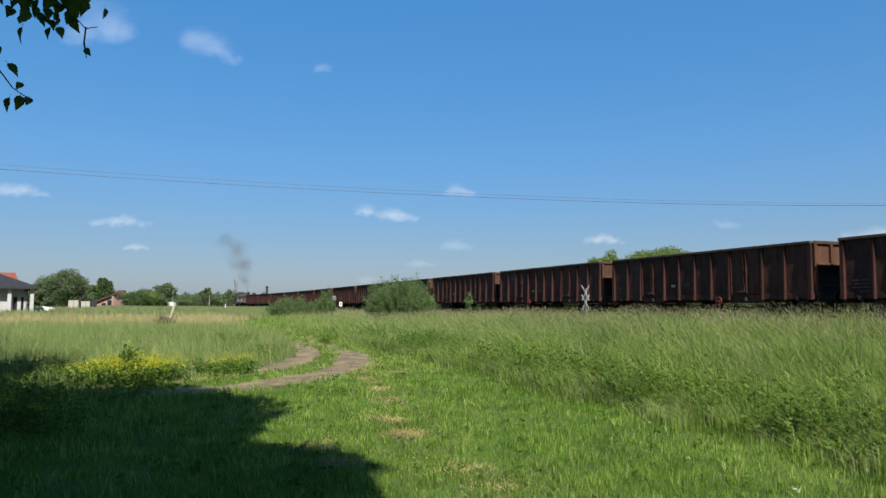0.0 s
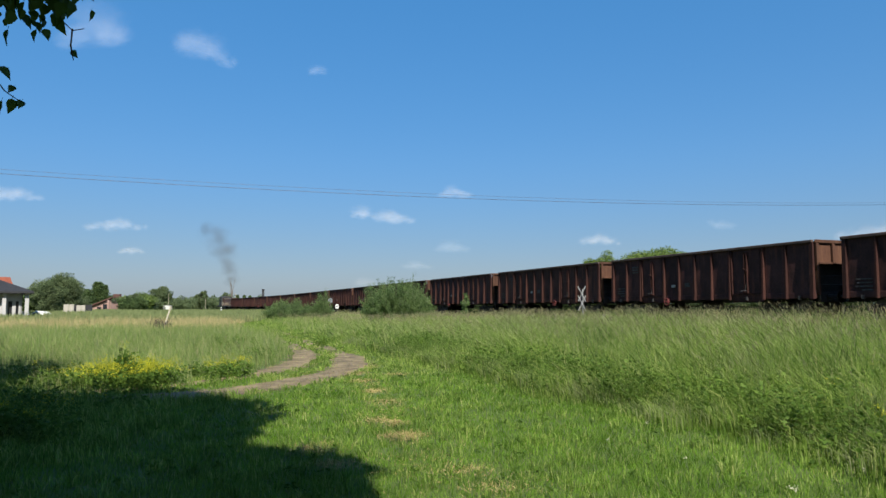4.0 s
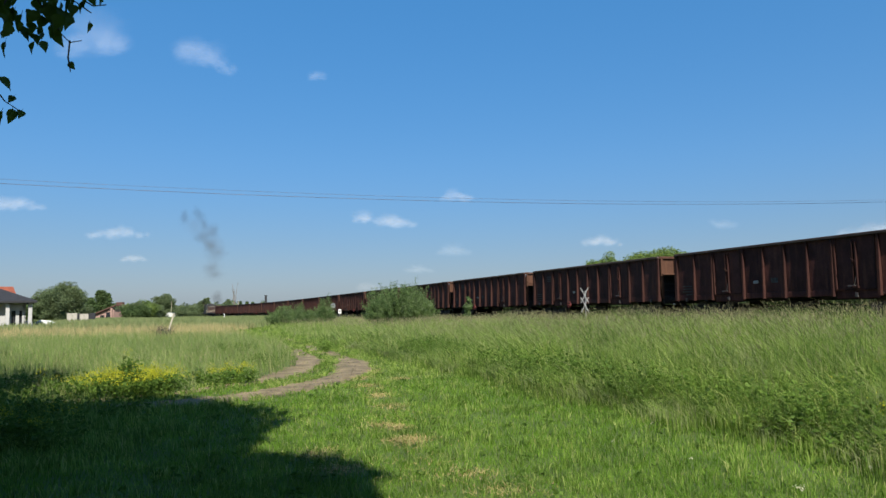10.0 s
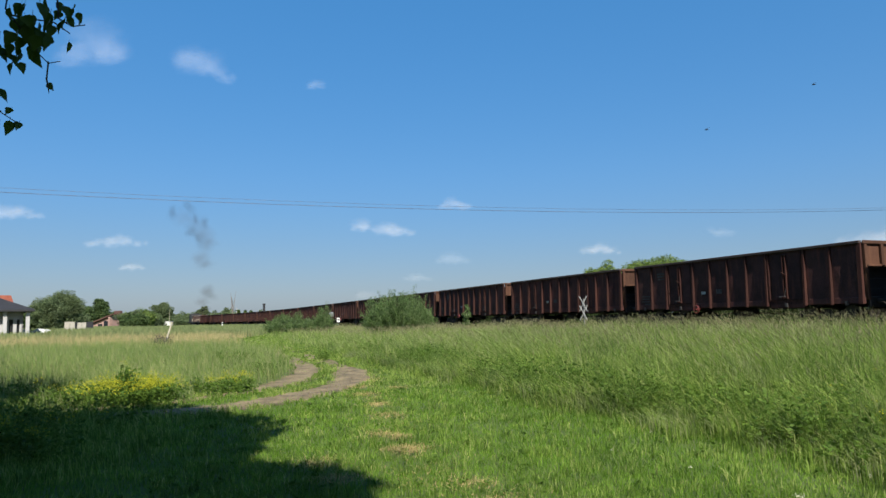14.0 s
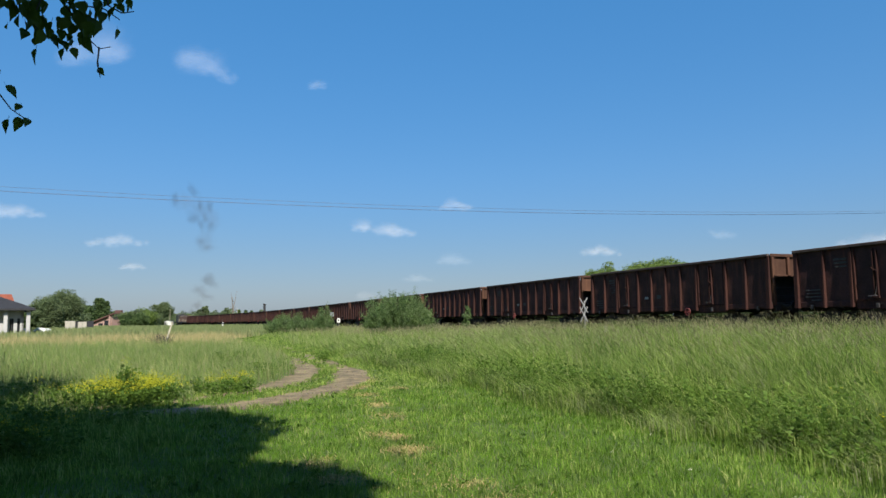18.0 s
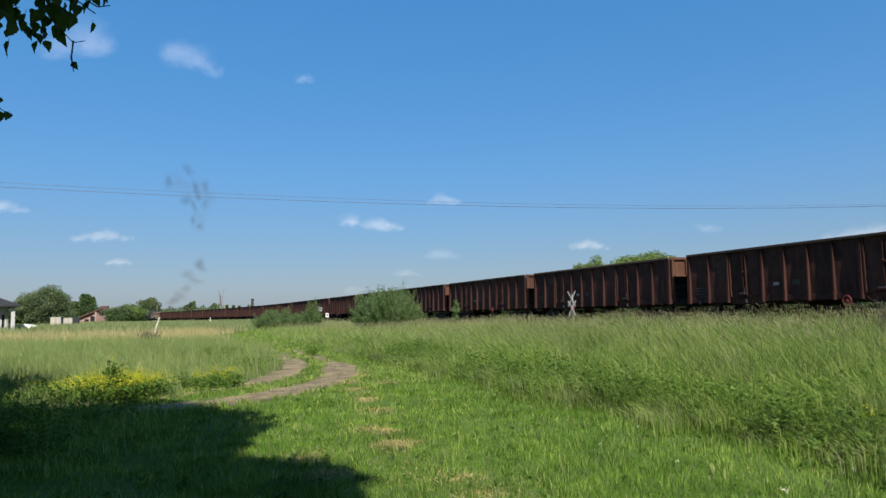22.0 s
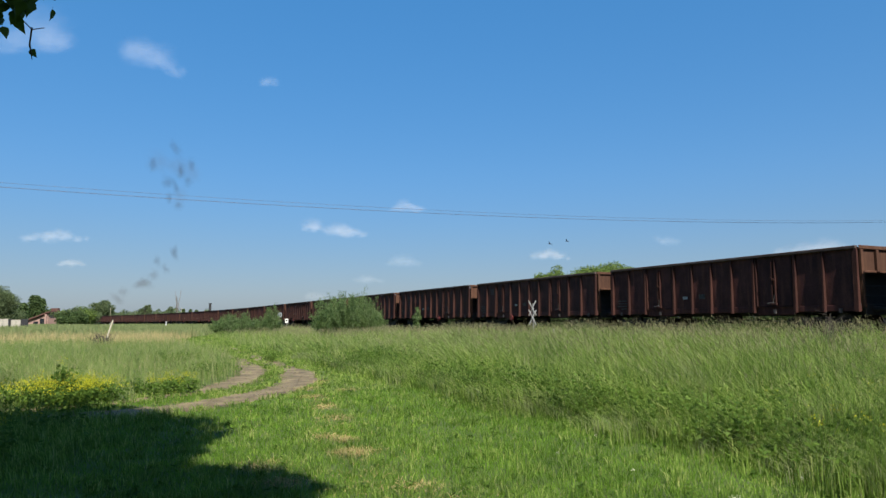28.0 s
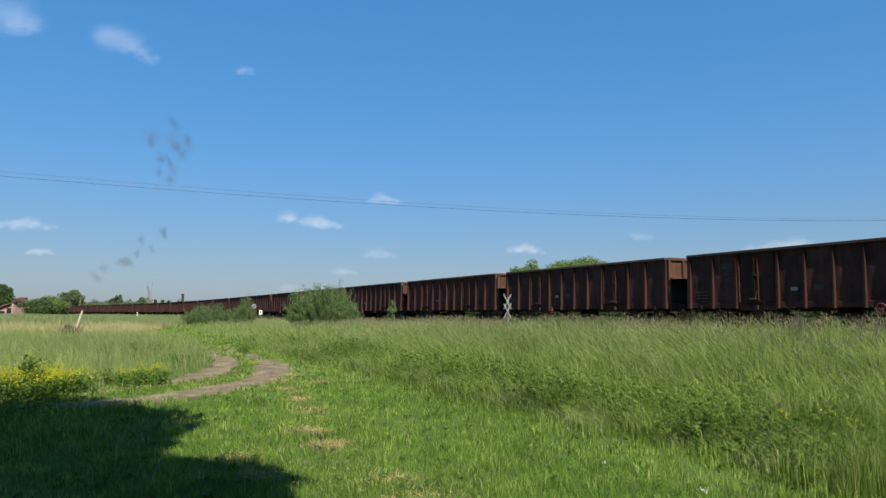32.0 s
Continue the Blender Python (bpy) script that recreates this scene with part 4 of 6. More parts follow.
def rib_mesh(w, flip):
    """A pressed upright, deeper at the foot."""
    bm = B()
    d = -1 if flip else 1
    y = SIDE * d
    prof = [(-w / 2, 0.0), (-w / 2 + 0.006, 0.115), (w / 2 - 0.02, 0.115), (w / 2, 0.0)]
    rows = []
    for z, k in ((SILL - 0.02, 1.25), (SILL + 0.35, 1.05), (TOP - 0.10, 0.6)):
        rows.append([bm.verts.new((x, y + d * o * k, z)) for x, o in prof])
    for a, b in zip(rows, rows[1:]):
        for i in range(3):
            bm.faces.new((a[i], a[i + 1], b[i + 1], b[i]))
    bm.faces.new(rows[0])
    bm.faces.new(rows[-1])
    return finish("upright", bm, "rib")


def wheelset_mesh():
    bm = B()
    for y in (-0.75, 0.75):
        d = 1 if y > 0 else -1
        for r, a, b in ((0.46, -0.07, 0.065), (0.49, -0.095, -0.07), (0.17, 0.05, 0.12)):
            rod(bm, (0, y + d * a, 0), (0, y + d * b, 0), r, n=24)
        for k in range(4):
            an = k * math.pi / 2
            rod(bm, (0.27 * math.cos(an), y + d * 0.06, 0.27 * math.sin(an)), (0.27 * math.cos(an), y + d * 0.075, 0.27 * math.sin(an)), 0.06, n=8)
    rod(bm, (0, -1.02, 0), (0, 1.02, 0), 0.075, n=12)
    return finish("wheelset", bm, "wheel")


def bogie_mesh():
    bm = B()
    for y in (-1.0, 1.0):
        prism(bm, [(-1.25, 0.62), (-1.2, 0.74), (-0.62, 0.74), (-0.42, 0.60), (0.42, 0.60), (0.62, 0.74), (1.2, 0.74), (1.25, 0.62), (1.12, 0.40), (0.68, 0.40), (0.52, 0.34), (-0.52, 0.34), (-0.68, 0.40), (-1.12, 0.40)], y - 0.06, y + 0.06)
        for x in (-0.9, 0.9):
            block(bm, x - 0.16, x + 0.16, y - 0.12, y + 0.12, 0.32, 0.62, 0.03)
            for o in (-0.26, 0.26):
                for k in range(4):
                    rod(bm, (x + o, y, 0.42 + k * 0.06), (x + o, y, 0.45 + k * 0.06), 0.075, n=8)
    block(bm, -0.24, 0.24, -1.0, 1.0, 0.42, 0.80, 0.03)
    rod(bm, (0, 0, 0.7), (0, 0, 0.97), 0.28, n=14)
    return finish("bogie", bm, "under")


def wheel_ring(x, y, z, r, mat, parent, label):
    """A hand wheel: one round rim, its hub and three spokes."""
    bm = B()
    n, m, tube = 20, 6, 0.024
    loops = []
    for k in range(n):
        a = k * math.tau / n
        loops.append([bm.verts.new(((r + tube * math.cos(b * math.tau / m)) * math.cos(a), tube * math.sin(b * math.tau / m), (r + tube * math.cos(b * math.tau / m)) * math.sin(a))) for b in range(m)])
    for k in range(n):
        p, q = loops[k], loops[(k + 1) % n]
        for b in range(m):
            bm.faces.new((p[b], p[(b + 1) % m], q[(b + 1) % m], q[b]))
    wheel = part("brake_wheel", bm, mat, parent, label, pose(x, y, z), True)
    for k in range(3):
        a = k * math.tau / 3
        bm = B()
        rod(bm, (math.cos(a) * r, 0, math.sin(a) * r), (math.cos(a) * 0.03, 0, math.sin(a) * 0.03), 0.016, n=6)
        part("spoke", bm, mat, wheel)
    bm = B()
    rod(bm, (0, -0.12, 0), (0, 0.03, 0), 0.045, n=8)
    part("hub", bm, mat, wheel)
    return wheel


WHEELSET, BOGIE = wheelset_mesh(), bogie_mesh()
RIB = {(w, f): rib_mesh(w, f) for w in (0.10, 0.12, 0.18) for f in (False, True)}
SPIN = []


def bars(parent, x, y, z, rows, mat, d, label):
    """Lines of unreadable lettering as plain bars on a side."""
    for k, (w, h) in enumerate(rows):
        bm = B()
        block(bm, x, x + w * 0.86, y, y + d * 0.006, z - k * 0.13, z - k * 0.13 + h)
        part("lettering", bm, mat, parent, label)


def build_wagon(style):
    w = tagged(new("coal_wagon"), {
        0: "dark red-brown open coal wagon with rusty uprights, red brake wheel",
        1: "weathered brown open coal wagon with a faded white inscription",
        2: "rusty red-brown open coal wagon, grimy dark panels"}[style], "railway wagon", "wagons of the coal train")
    sheet_paint = ("panel", "panel_brown", "panel_red")[style]
    # floor and frame
    bm = B()
    block(bm, -HALF, HALF, -SIDE + 0.03, SIDE - 0.03, 1.16, 1.24)
    part("floor", bm, "under", w)
    bm = B()
    for y in (-0.36, 0.36):
        block(bm, -HALF - 0.05, HALF + 0.05, y - 0.09, y + 0.09, 0.84, 1.155)
    for x in (-4.5, -2.2, 0.0, 2.2, 4.5):
        block(bm, x - 0.08, x + 0.08, -SIDE + 0.05, SIDE - 0.05, 0.92, 1.15)
    part("underframe", bm, "under", w)
    for x, d in ((-HALF - 0.03, -1), (HALF + 0.03, 1)):
        bm = B()
        block(bm, x - 0.06, x + 0.06, -1.30, 1.30, 0.83, 1.22, 0.02)
        part("headstock", bm, "under", w)
        for y in (-0.875, 0.875):
            bm = B()
            rod(bm, (x, y, 1.04), (x + d * 0.34, y, 1.04), 0.11, 0.09, 12)
            rod(bm, (x + d * 0.34, y, 1.04), (x + d * 0.59, y, 1.04), 0.075, n=12)
            rod(bm, (x + d * 0.57, y, 1.04), (x + d * 0.61, y, 1.04), 0.225, 0.21, 18)
            part("buffer", bm, "under", w)
        bm = B()
        block(bm, x, x + d * 0.22, -0.05, 0.05, 0.98, 1.08, 0.01)
        rod(bm, (x + d * 0.2, 0, 1.03), (x + d * 0.52, 0, 0.93), 0.03, n=8)
        rod(bm, (x + d * 0.3, -0.1, 0.98), (x + d * 0.3, 0.1, 0.98), 0.025, n=8)
        part("coupling", bm, "under", w)
        bm = B()
        rod(bm, (x + d * 0.05, 0.28, 0.98), (x + d * 0.3, 0.26, 0.62), 0.025, n=6)
        rod(bm, (x + d * 0.3, 0.26, 0.62), (x + d * 0.58, 0.24, 0.68), 0.025, n=6)
        part("brake_hose", bm, "black", w)
    # long sides
    for f, d in ((False, 1), (True, -1)):
        y = SIDE * d
        bays = [r[0] for r in RIBS]
        for a, b in zip(bays, bays[1:]):
            door = (a, b) in ((-3.98, -2.15), (2.15, 3.98))
            bm = B()
            lo = SILL + 0.22 if not door else SILL + 0.05
            mid = (a + b) / 2
            # a slightly dished sheet
            g = [[bm.verts.new((x, y - d * (0.012 + 0.006 * math.sin((i + style) * 1.7 + j * 2.3 + a)), z)) for j, z in enumerate((lo, lo + 0.7, lo + 1.35, TOP - 0.06))] for i, x in enumerate((a, a + (b - a) * 0.33, a + (b - a) * 0.66, b))]
            for i in range(3):
                for j in range(3):
                    bm.faces.new((g[i][j], g[i + 1][j], g[i + 1][j + 1], g[i][j + 1]))
            back = [[bm.verts.new((v.co.x, y - d * 0.06, v.co.z)) for v in (c[0], c[3])] for c in (g[0], g[3])]
            bm.faces.new((back[0][0], back[0][1], back[1][1], back[1][0]))
            bm.faces.new((g[0][0], back[0][0], back[1][0], g[3][0], g[2][0], g[1][0]))
            panel = part("door" if door else "side_panel", bm, sheet_paint, w, "side door with a latch post" if door else "")
            if door:
                bm = B()
                for o in (-0.09, 0.05):
                    block(bm, mid + o, mid + o + 0.05, y, y + d * 0.07, lo + 0.30, TOP - 0.25, 0.008)
                block(bm, mid - 0.12, mid + 0.16, y, y + d * 0.10, lo + 0.22, lo + 0.30, 0.01)
                rod(bm, (mid - 0.1, y + d * 0.07, lo + 1.15), (mid + 0.1, y + d * 0.11, lo + 1.3), 0.02, n=6)
                part("latch", bm, "rib", panel)
                bm = B()
                block(bm, mid - 0.02, mid + 0.30, y + d * 0.03, y + d * 0.09, lo + 0.26, lo + 0.33, 0.01)
                rod(bm, (mid + 0.05, y + d * 0.06, lo + 0.33), (mid - 0.04, y + d * 0.06, lo + 0.62), 0.018, n=6)
                part("lever", bm, "chalk", panel, "worn pale steel lever")
                bm = B()
                for k in (a + 0.12, b - 0.12):
                    block(bm, k - 0.03, k + 0.03, y, y + d * 0.06, lo + 0.15, TOP - 0.14)
                block(bm, a + 0.12, b - 0.12, y, y + d * 0.05, lo + 0.15, lo + 0.20)
                part("door_frame", bm, "rib", panel)
        for x, ww in RIBS:
            part("upright", RIB[(ww, f)], None, w, at=pose(x, 0, 0))
        bm = B()
        block(bm, -HALF, HALF, y - d * 0.05, y + d * 0.10, TOP - 0.11, TOP, 0.018)
        part("top_rail", bm, "lid", w, "worn steel top rail, paler for the light grazing it")
        bm = B()
        for a, b in ((-HALF, -4.06), (-2.07, 2.07), (4.06, HALF)):
            block(bm, a, b, y - d * 0.10, y + d * 0.012, SILL, SILL + 0.22, 0.012)
        for a, b in ((-3.9, -2.23), (2.23, 3.9)):
            block(bm, a, b, y - d * 0.10, y - d * 0.02, SILL - 0.10, SILL + 0.06, 0.012)
        part("solebar", bm, sheet_paint, w)
        for x in (-5.7, -3.06, 3.06, 5.7):
            bm = B()
            block(bm, x - 0.06, x + 0.06, y - d * 0.02, y + d * 0.05, SILL - 0.06, SILL + 0.10, 0.01)
            part("lashing_ring", bm, "chalk", w)
        # markings
        bars(w, 5.30 if d > 0 else -6.1, y + d * 0.016, 1.62, [(0.75, 0.05), (0.7, 0.05), (0.78, 0.05), (0.5, 0.05)], "chalk", d, "worn white lettering")
        if style != 2:
            bars(w, 4.15 if d > 0 else -4.9, y + d * 0.016, 2.70, [(0.62, 0.07), (0.62, 0.07), (0.3, 0.06), (0.5, 0.05), (0.25, 0.05), (0.4, 0.05)] if style else [(0.62, 0.08), (0.6, 0.08), (0.55, 0.06)], "chalk", d, "faded white lettering")
        bm = B()
        block(bm, 1.50 * d - 0.13, 1.50 * d + 0.13, y + d * 0.010, y + d * 0.022, 1.61, 1.73)
        part("white_plate", bm, "worn_white", w, "small white marking plate")
        bm = B()
        block(bm, 0.54 * d - 0.17, 0.54 * d + 0.17, y + d * 0.010, y + d * 0.016, 1.60, 1.80)
        part("grey_plate", bm, "board_mark" if style == 1 else "chalk", w, "grey painted data panel")
    # ends
    for x, d in ((-HALF, -1), (HALF, 1)):
        bm = B()
        block(bm, x - d * 0.06, x - d * 0.01, -SIDE + 0.08, SIDE - 0.08, 2.30, TOP - 0.05)
        part("end_wall", bm, "end", w)
        # lower end wall: its shade is painted with the dark running-gear steel
        bm = B()
        block(bm, x - d * 0.42, x - d * 0.36, -SIDE + 0.08, SIDE - 0.08, 1.2, 2.34)
        block(bm, x - d * 0.42, x - d * 0.02, -SIDE + 0.08, SIDE - 0.08, 2.26, 2.295)
        part("end_recess", bm, "under", w, "recessed lower end wall, coloured dark for the shade there")
        for zz in (1.5, 1.85):
            bm = B()
            rod(bm, (x - d * 0.02, -1.2, zz), (x - d * 0.02, 1.2, zz), 0.02, n=6)
            part("end_step", bm, "under", w)
        bm = B()
        block(bm, x - 0.06, x + d * 0.10, -SIDE - 0.02, SIDE + 0.02, TOP - 0.13, TOP + 0.003, 0.018)
        part("end_rail", bm, "end", w)
        for y in (-1.32, -0.45, 0.45, 1.32):
            bm = B()
            block(bm, x - d * 0.01, x + d * 0.10, y - 0.07, y + 0.07, 1.1 if abs(y) > 1 else 2.3, TOP - 0.13, 0.015)
            part("end_upright", bm, "end", w)
        bm = B()
        block(bm, x - d * 0.008, x + d * 0.06, -SIDE + 0.1, SIDE - 0.1, 2.28, 2.38, 0.01)
        part("end_beam", bm, "end", w)
    # brake gear and the running gear
    if style != 2:
        bx = 1.9 if style == 0 else -1.6
        for d in (1, -1):
            wheel_ring(bx * d, (SIDE + 0.13) * d, 0.92, 0.17, "red", w, "red hand brake wheel")
    bm = B()
    rod(bm, (-0.6, 0.5, 0.72), (0.5, 0.5, 0.72), 0.17, n=12)
    part("air_tank", bm, "under", w)
    bm = B()
    rod(bm, (0.9, -0.3, 0.74), (1.35, -0.3, 0.74), 0.19, n=12)
    rod(bm, (1.35, -0.3, 0.74), (2.6, -0.1, 0.6), 0.03, n=6)
    rod(bm, (0.9, -0.3, 0.74), (-2.6, -0.1, 0.6), 0.03, n=6)
    part("brake_cylinder", bm, "under", w)
    for bxx in (-4.5, 4.5):
        bog = part("bogie", BOGIE, None, w, at=pose(bxx, 0, 0))
        for x in (-0.9, 0.9):
            part("wheelset", WHEELSET, None, bog, "steel wheels on an axle", pose(x, 0, 0.46))
    return w


def build_loco():
    w = tagged(new("diesel_locomotive"), "dark diesel locomotive with a tall cab and brown hood, smoking", "locomotive")
    bm = B()
    block(bm, -8.2, 8.2, -1.45, 1.45, 1.0, 1.32, 0.03)
    part("frame", bm, "under", w)
    bm = B()
    prism(bm, [(-7.7, 1.32), (-7.7, 3.2), (-7.45, 3.42), (2.6, 3.42), (2.6, 1.32)], -0.95, 0.95)
    hood = part("hood", bm, "hood", w, "brown engine hood")
    bm = B()
    block(bm, -7.0, 1.9, -0.97, 0.97, 3.20, 3.32)
    part("stripe", bm, "cream", hood, "cream stripe along the hood")
    for k in range(7):
        for d in (-1, 1):
            bm = B()
            block(bm, -6.9 + k * 1.25, -5.95 + k * 1.25, d * 0.95, d * 0.975, 1.6, 3.0, 0.01)
            part("hood_door", bm, "hood", hood)
    bm = B()
    rod(bm, (-3.6, 0, 3.4), (-3.6, 0, 3.75), 0.22, 0.19, 14)
    part("exhaust_stack", bm, "black", w, "sooty exhaust stack")
    bm = B()
    arch = [(-1.45, 1.32), (-1.45, 3.75)] + [(-1.45 + 2.9 * k / 8, 3.75 + 0.42 * math.sin(math.pi * k / 8)) for k in range(1, 8)] + [(1.45, 3.75), (1.45, 1.32)]
    prism(bm, arch, 2.62, 5.6)
    bmesh.ops.rotate(bm, verts=bm.verts[:], cent=(0, 0, 0), matrix=Matrix.Rotation(radians(-90), 3, "Z"))
    cab = part("cab", bm, "cab", w, "dark cab with an arched roof")
    for d in (-1, 1):
        for x in (3.1, 4.3):
            bm = B()
            block(bm, x, x + 0.85, d * 1.452, d * 1.47, 2.5, 3.4, 0.01)
            part("window", bm, "glass", cab)
    for y in (-1.0, 0.35):
        for x, e in ((2.60, -1), (5.62, 1)):
            bm = B()
            block(bm, x - 0.012, x + 0.012, y, y + 0.65, 2.75, 3.5, 0.005)
            part("window", bm, "glass", cab)
    bm = B()
    prism(bm, [(5.62, 1.32), (5.62, 2.9), (7.5, 2.8), (7.7, 2.5), (7.7, 1.32)], -0.95, 0.95)
    part("short_hood", bm, "cab", w)
    for d in (-1, 1):
        bm = B()
        for k in range(12):
            x = -7.6 + k * 0.9
            rod(bm, (x, d * 1.38, 1.32), (x, d * 1.38, 2.25), 0.018, n=6)
        rod(bm, (-7.6, d * 1.38, 2.25), (2.3, d * 1.38, 2.25), 0.02, n=6)
        part("handrail", bm, "cream", w)
        bm = B()
        block(bm, -1.6, 1.6, d * 1.2, d * 0.5, 0.45, 0.98, 0.05)
        part("fuel_tank", bm, "under", w)
    for bxx in (-5.0, 5.0):
        bog = part("bogie", BOGIE, None, w, at=pose(bxx, 0, 0))
        for x in (-1.6, 0, 1.6):
            part("wheelset", WHEELSET, None, bog, "steel wheels on an axle", pose(x, 0, 0.46))
    for x, d in ((-8.2, -1), (8.2, 1)):
        for y in (-0.875, 0.875):
            bm = B()
            rod(bm, (x, y, 1.04), (x + d * 0.45, y, 1.04), 0.09, n=12)
            rod(bm, (x + d * 0.43, y, 1.04), (x + d * 0.47, y, 1.04), 0.22, n=16)
            part("buffer", bm, "under", w)
    return w


FIRST, LAST = -13, 11                     # wagons behind and ahead of the one that starts before the lane
S_ZERO, PITCH = 25.77, 14.04


def run(t):
    """Metres that the train has gone at t seconds."""
    return -2.467e-4 * t ** 3 + 4.606e-2 * t * t + 3.2549 * t


def train_pose(s):
    half = 4.5
    xa, ya, _ = on_line(s - half)
    xb, yb, _ = on_line(s + half)
    return pose((xa + xb) / 2, (ya + yb) / 2, RAIL, 0, 0, math.degrees(math.atan2(yb - ya, xb - xa)))


build_railway()
STYLES = [build_wagon(k) for k in range(3)]
TRAIN = []
ORDER = [0, 0, 1, 0, 2, 1, 0, 0, 2, 1, 0, 1, 2]
_used = set()
for k in range(FIRST, LAST + 1):
    st = ORDER[(k * 5 + 1) % len(ORDER)] if k not in (0, -1, -2) else {0: 1, -1: 0, -2: 0}[k]
    m = train_pose(S_ZERO + PITCH * k)
    if st in _used:
        ob = copy_thing(STYLES[st], m)
    else:
        ob = STYLES[st]
        ob.matrix_basis = m
        _used.add(st)
    TRAIN.append((ob, S_ZERO + PITCH * k))
LOCO_S = S_ZERO + PITCH * LAST + 7.02 + 8.7
LOCO = build_loco()
LOCO.matrix_basis = train_pose(LOCO_S)


# ---------------------------------------------------------------- trees and bushes
def clumps_in(cx, cy, cz, rx, ry, rz, n, shell=0.55):
    d = RNG.normal(0, 1, (n, 3))
    d /= np.linalg.norm(d, axis=1)[:, None]
    r = RNG.uniform(shell, 1, n) ** 0.8
    lump = 1 + 0.16 * np.sin(d[:, 0] * 5 + cx) + 0.14 * np.sin(d[:, 2] * 6 + cy)
    return np.array([cx, cy, cz]) + d * (r * lump)[:, None] * [rx, ry, rz]


def build_tree(name, label, category, x, y, height, rx, crown_low, leaves, leaf_size, mat="leaf", bark="bark", ry=None, clump=None, nclump=60, z0=None, trunk=None, shell=0.5, group="", aspect=1.6):
    ry = ry or rx
    z0 = float(ground_z(x, y)) if z0 is None else z0
    t = tagged(new(name), label, category, group)
    t.location = (x, y, z0)
    cz, rz = (height + crown_low) / 2, (height - crown_low) / 2
    cl = clumps_in(0, 0, cz, rx * 0.85, ry * 0.85, rz * 0.88, nclump, shell)
    bm = B()
    r0 = trunk or 0.035 * height
    pts = [Vector((0, 0, -0.1)), Vector((0.1 * r0, 0.3 * r0, crown_low * 0.7)), Vector((-0.4 * r0, 0.2 * r0, cz)), Vector((0.3 * r0, 0, cz + rz * 0.6))]
    for k in range(3):
        rod(bm, pts[k], pts[k + 1], r0 * (1 - 0.27 * k), r0 * (1 - 0.27 * (k + 1)), 8)
    for k in range(0, len(cl), max(1, len(cl) // 16)):
        e = Vector(cl[k])
        f = pts[1].lerp(pts[3], min(0.95, max(0.0, (e.z - crown_low) / (2 * rz) * 0.8)))
        rod(bm, f, e, r0 * 0.3, r0 * 0.06, 5)
    part("trunk", bm, bark, t)
    c = clump or rx * 0.3
    part("crown", raw_mesh("crown", *leaf_cloud(cl, (c, c, c * 0.8), leaves, leaf_size, 0.55 if aspect < 2 else 1.6, aspect), mat), None, t)
    return t


def build_conifer(x, y, height, r, mat="leaf_dark", label="dark green spruce behind the houses"):
    t = tagged(new("spruce"), label, "tree")
    t.location = (x, y, float(ground_z(x, y)))
    bm = B()
    rod(bm, (0, 0, -0.1), (0, 0, height * 0.97), 0.02 * height, 0.02, 8)
    part("trunk", bm, "bark", t)
    n = 46
    k = np.arange(n)
    z = 0.12 * height + (k / n) ** 0.9 * 0.86 * height
    rad = r * (1 - (z / height)) ** 1.1 + 0.05
    an = k * 2.4
    rad = rad * RNG.uniform(0.65, 1.25, n)
    cl = np.c_[np.cos(an) * rad * 0.7, np.sin(an) * rad * 0.7, z]
    part("crown", raw_mesh("crown", *leaf_cloud(cl, (r * 0.34, r * 0.34, height * 0.05), 5200, 0.24, 0.4, 1.9), mat), None, t)
    return t


def polar(px, d):
    """A place d metres off at a bearing given by its tangent column."""
    a = math.atan((px - 784) / 1215)
    return d * math.sin(a), d * math.cos(a)


# the group of trees beside the white house
build_tree("lime_tree", "broad dark green leafy tree beside the white house", "tree", *polar(116, 112), 6.3, 3.5, 0.4, 42000, 0.11, nclump=260, clump=0.75)
build_tree("lime_tree", "broad green leafy tree beside the white house", "tree", *polar(94, 106), 5.2, 2.1, 0.2, 22000, 0.11, "leaf", nclump=130)
build_tree("lime_tree", "dark green leafy tree behind the white house", "tree", *polar(62, 118), 3.9, 2.4, 0.3, 8000, 0.16, "leaf_dark", nclump=60)
build_conifer(*polar(182, 190), 7.6, 3.4)
build_conifer(*polar(192, 194), 7.0, 3.0)
build_conifer(*polar(164, 186), 5.6, 2.4)
build_conifer(*polar(150, 188), 5.4, 2.0)
for px, d, h, r, mt in ((243, 150, 3.9, 3.0, "leaf"), (258, 152, 4.3, 3.2, "leaf_fresh"), (268, 156, 4.0, 3.0, "leaf"), (252, 140, 3.0, 2.2, "leaf_dark"),
                        (140, 125, 3.6, 2.6, "leaf"), (30, 120, 3.4, 2.8, "leaf"), (233, 148, 3.4, 1.6, "leaf_dark")):
    build_tree("garden_tree", "round leafy garden tree behind the meadow", "tree", *polar(px, d), h, r, 0.2, 11000, 0.14, mt, nclump=70)
build_tree("oak_tree", "flat-topped dark green tree beyond the meadow", "tree", *polar(295, 335), 11.4, 4.9, 2.6, 14000, 0.26, "leaf", nclump=70)
build_tree("round_tree", "round dark green tree beyond the railway", "tree", *polar(366, 330), 10.0, 2.8, 1.5, 7000, 0.26, "leaf", nclump=50)
# the trees behind the train
build_tree("roadside_tree", "sunlit green leafy tree behind the train", "tree", *polar(1172, 96), 9.0, 4.6, 3.6, 30000, 0.15, "leaf_fresh", nclump=130)
build_tree("roadside_tree", "sunlit green leafy tree behind the train", "tree", *polar(1203, 100), 8.7, 3.4, 3.6, 18000, 0.15, "leaf_fresh", nclump=80)
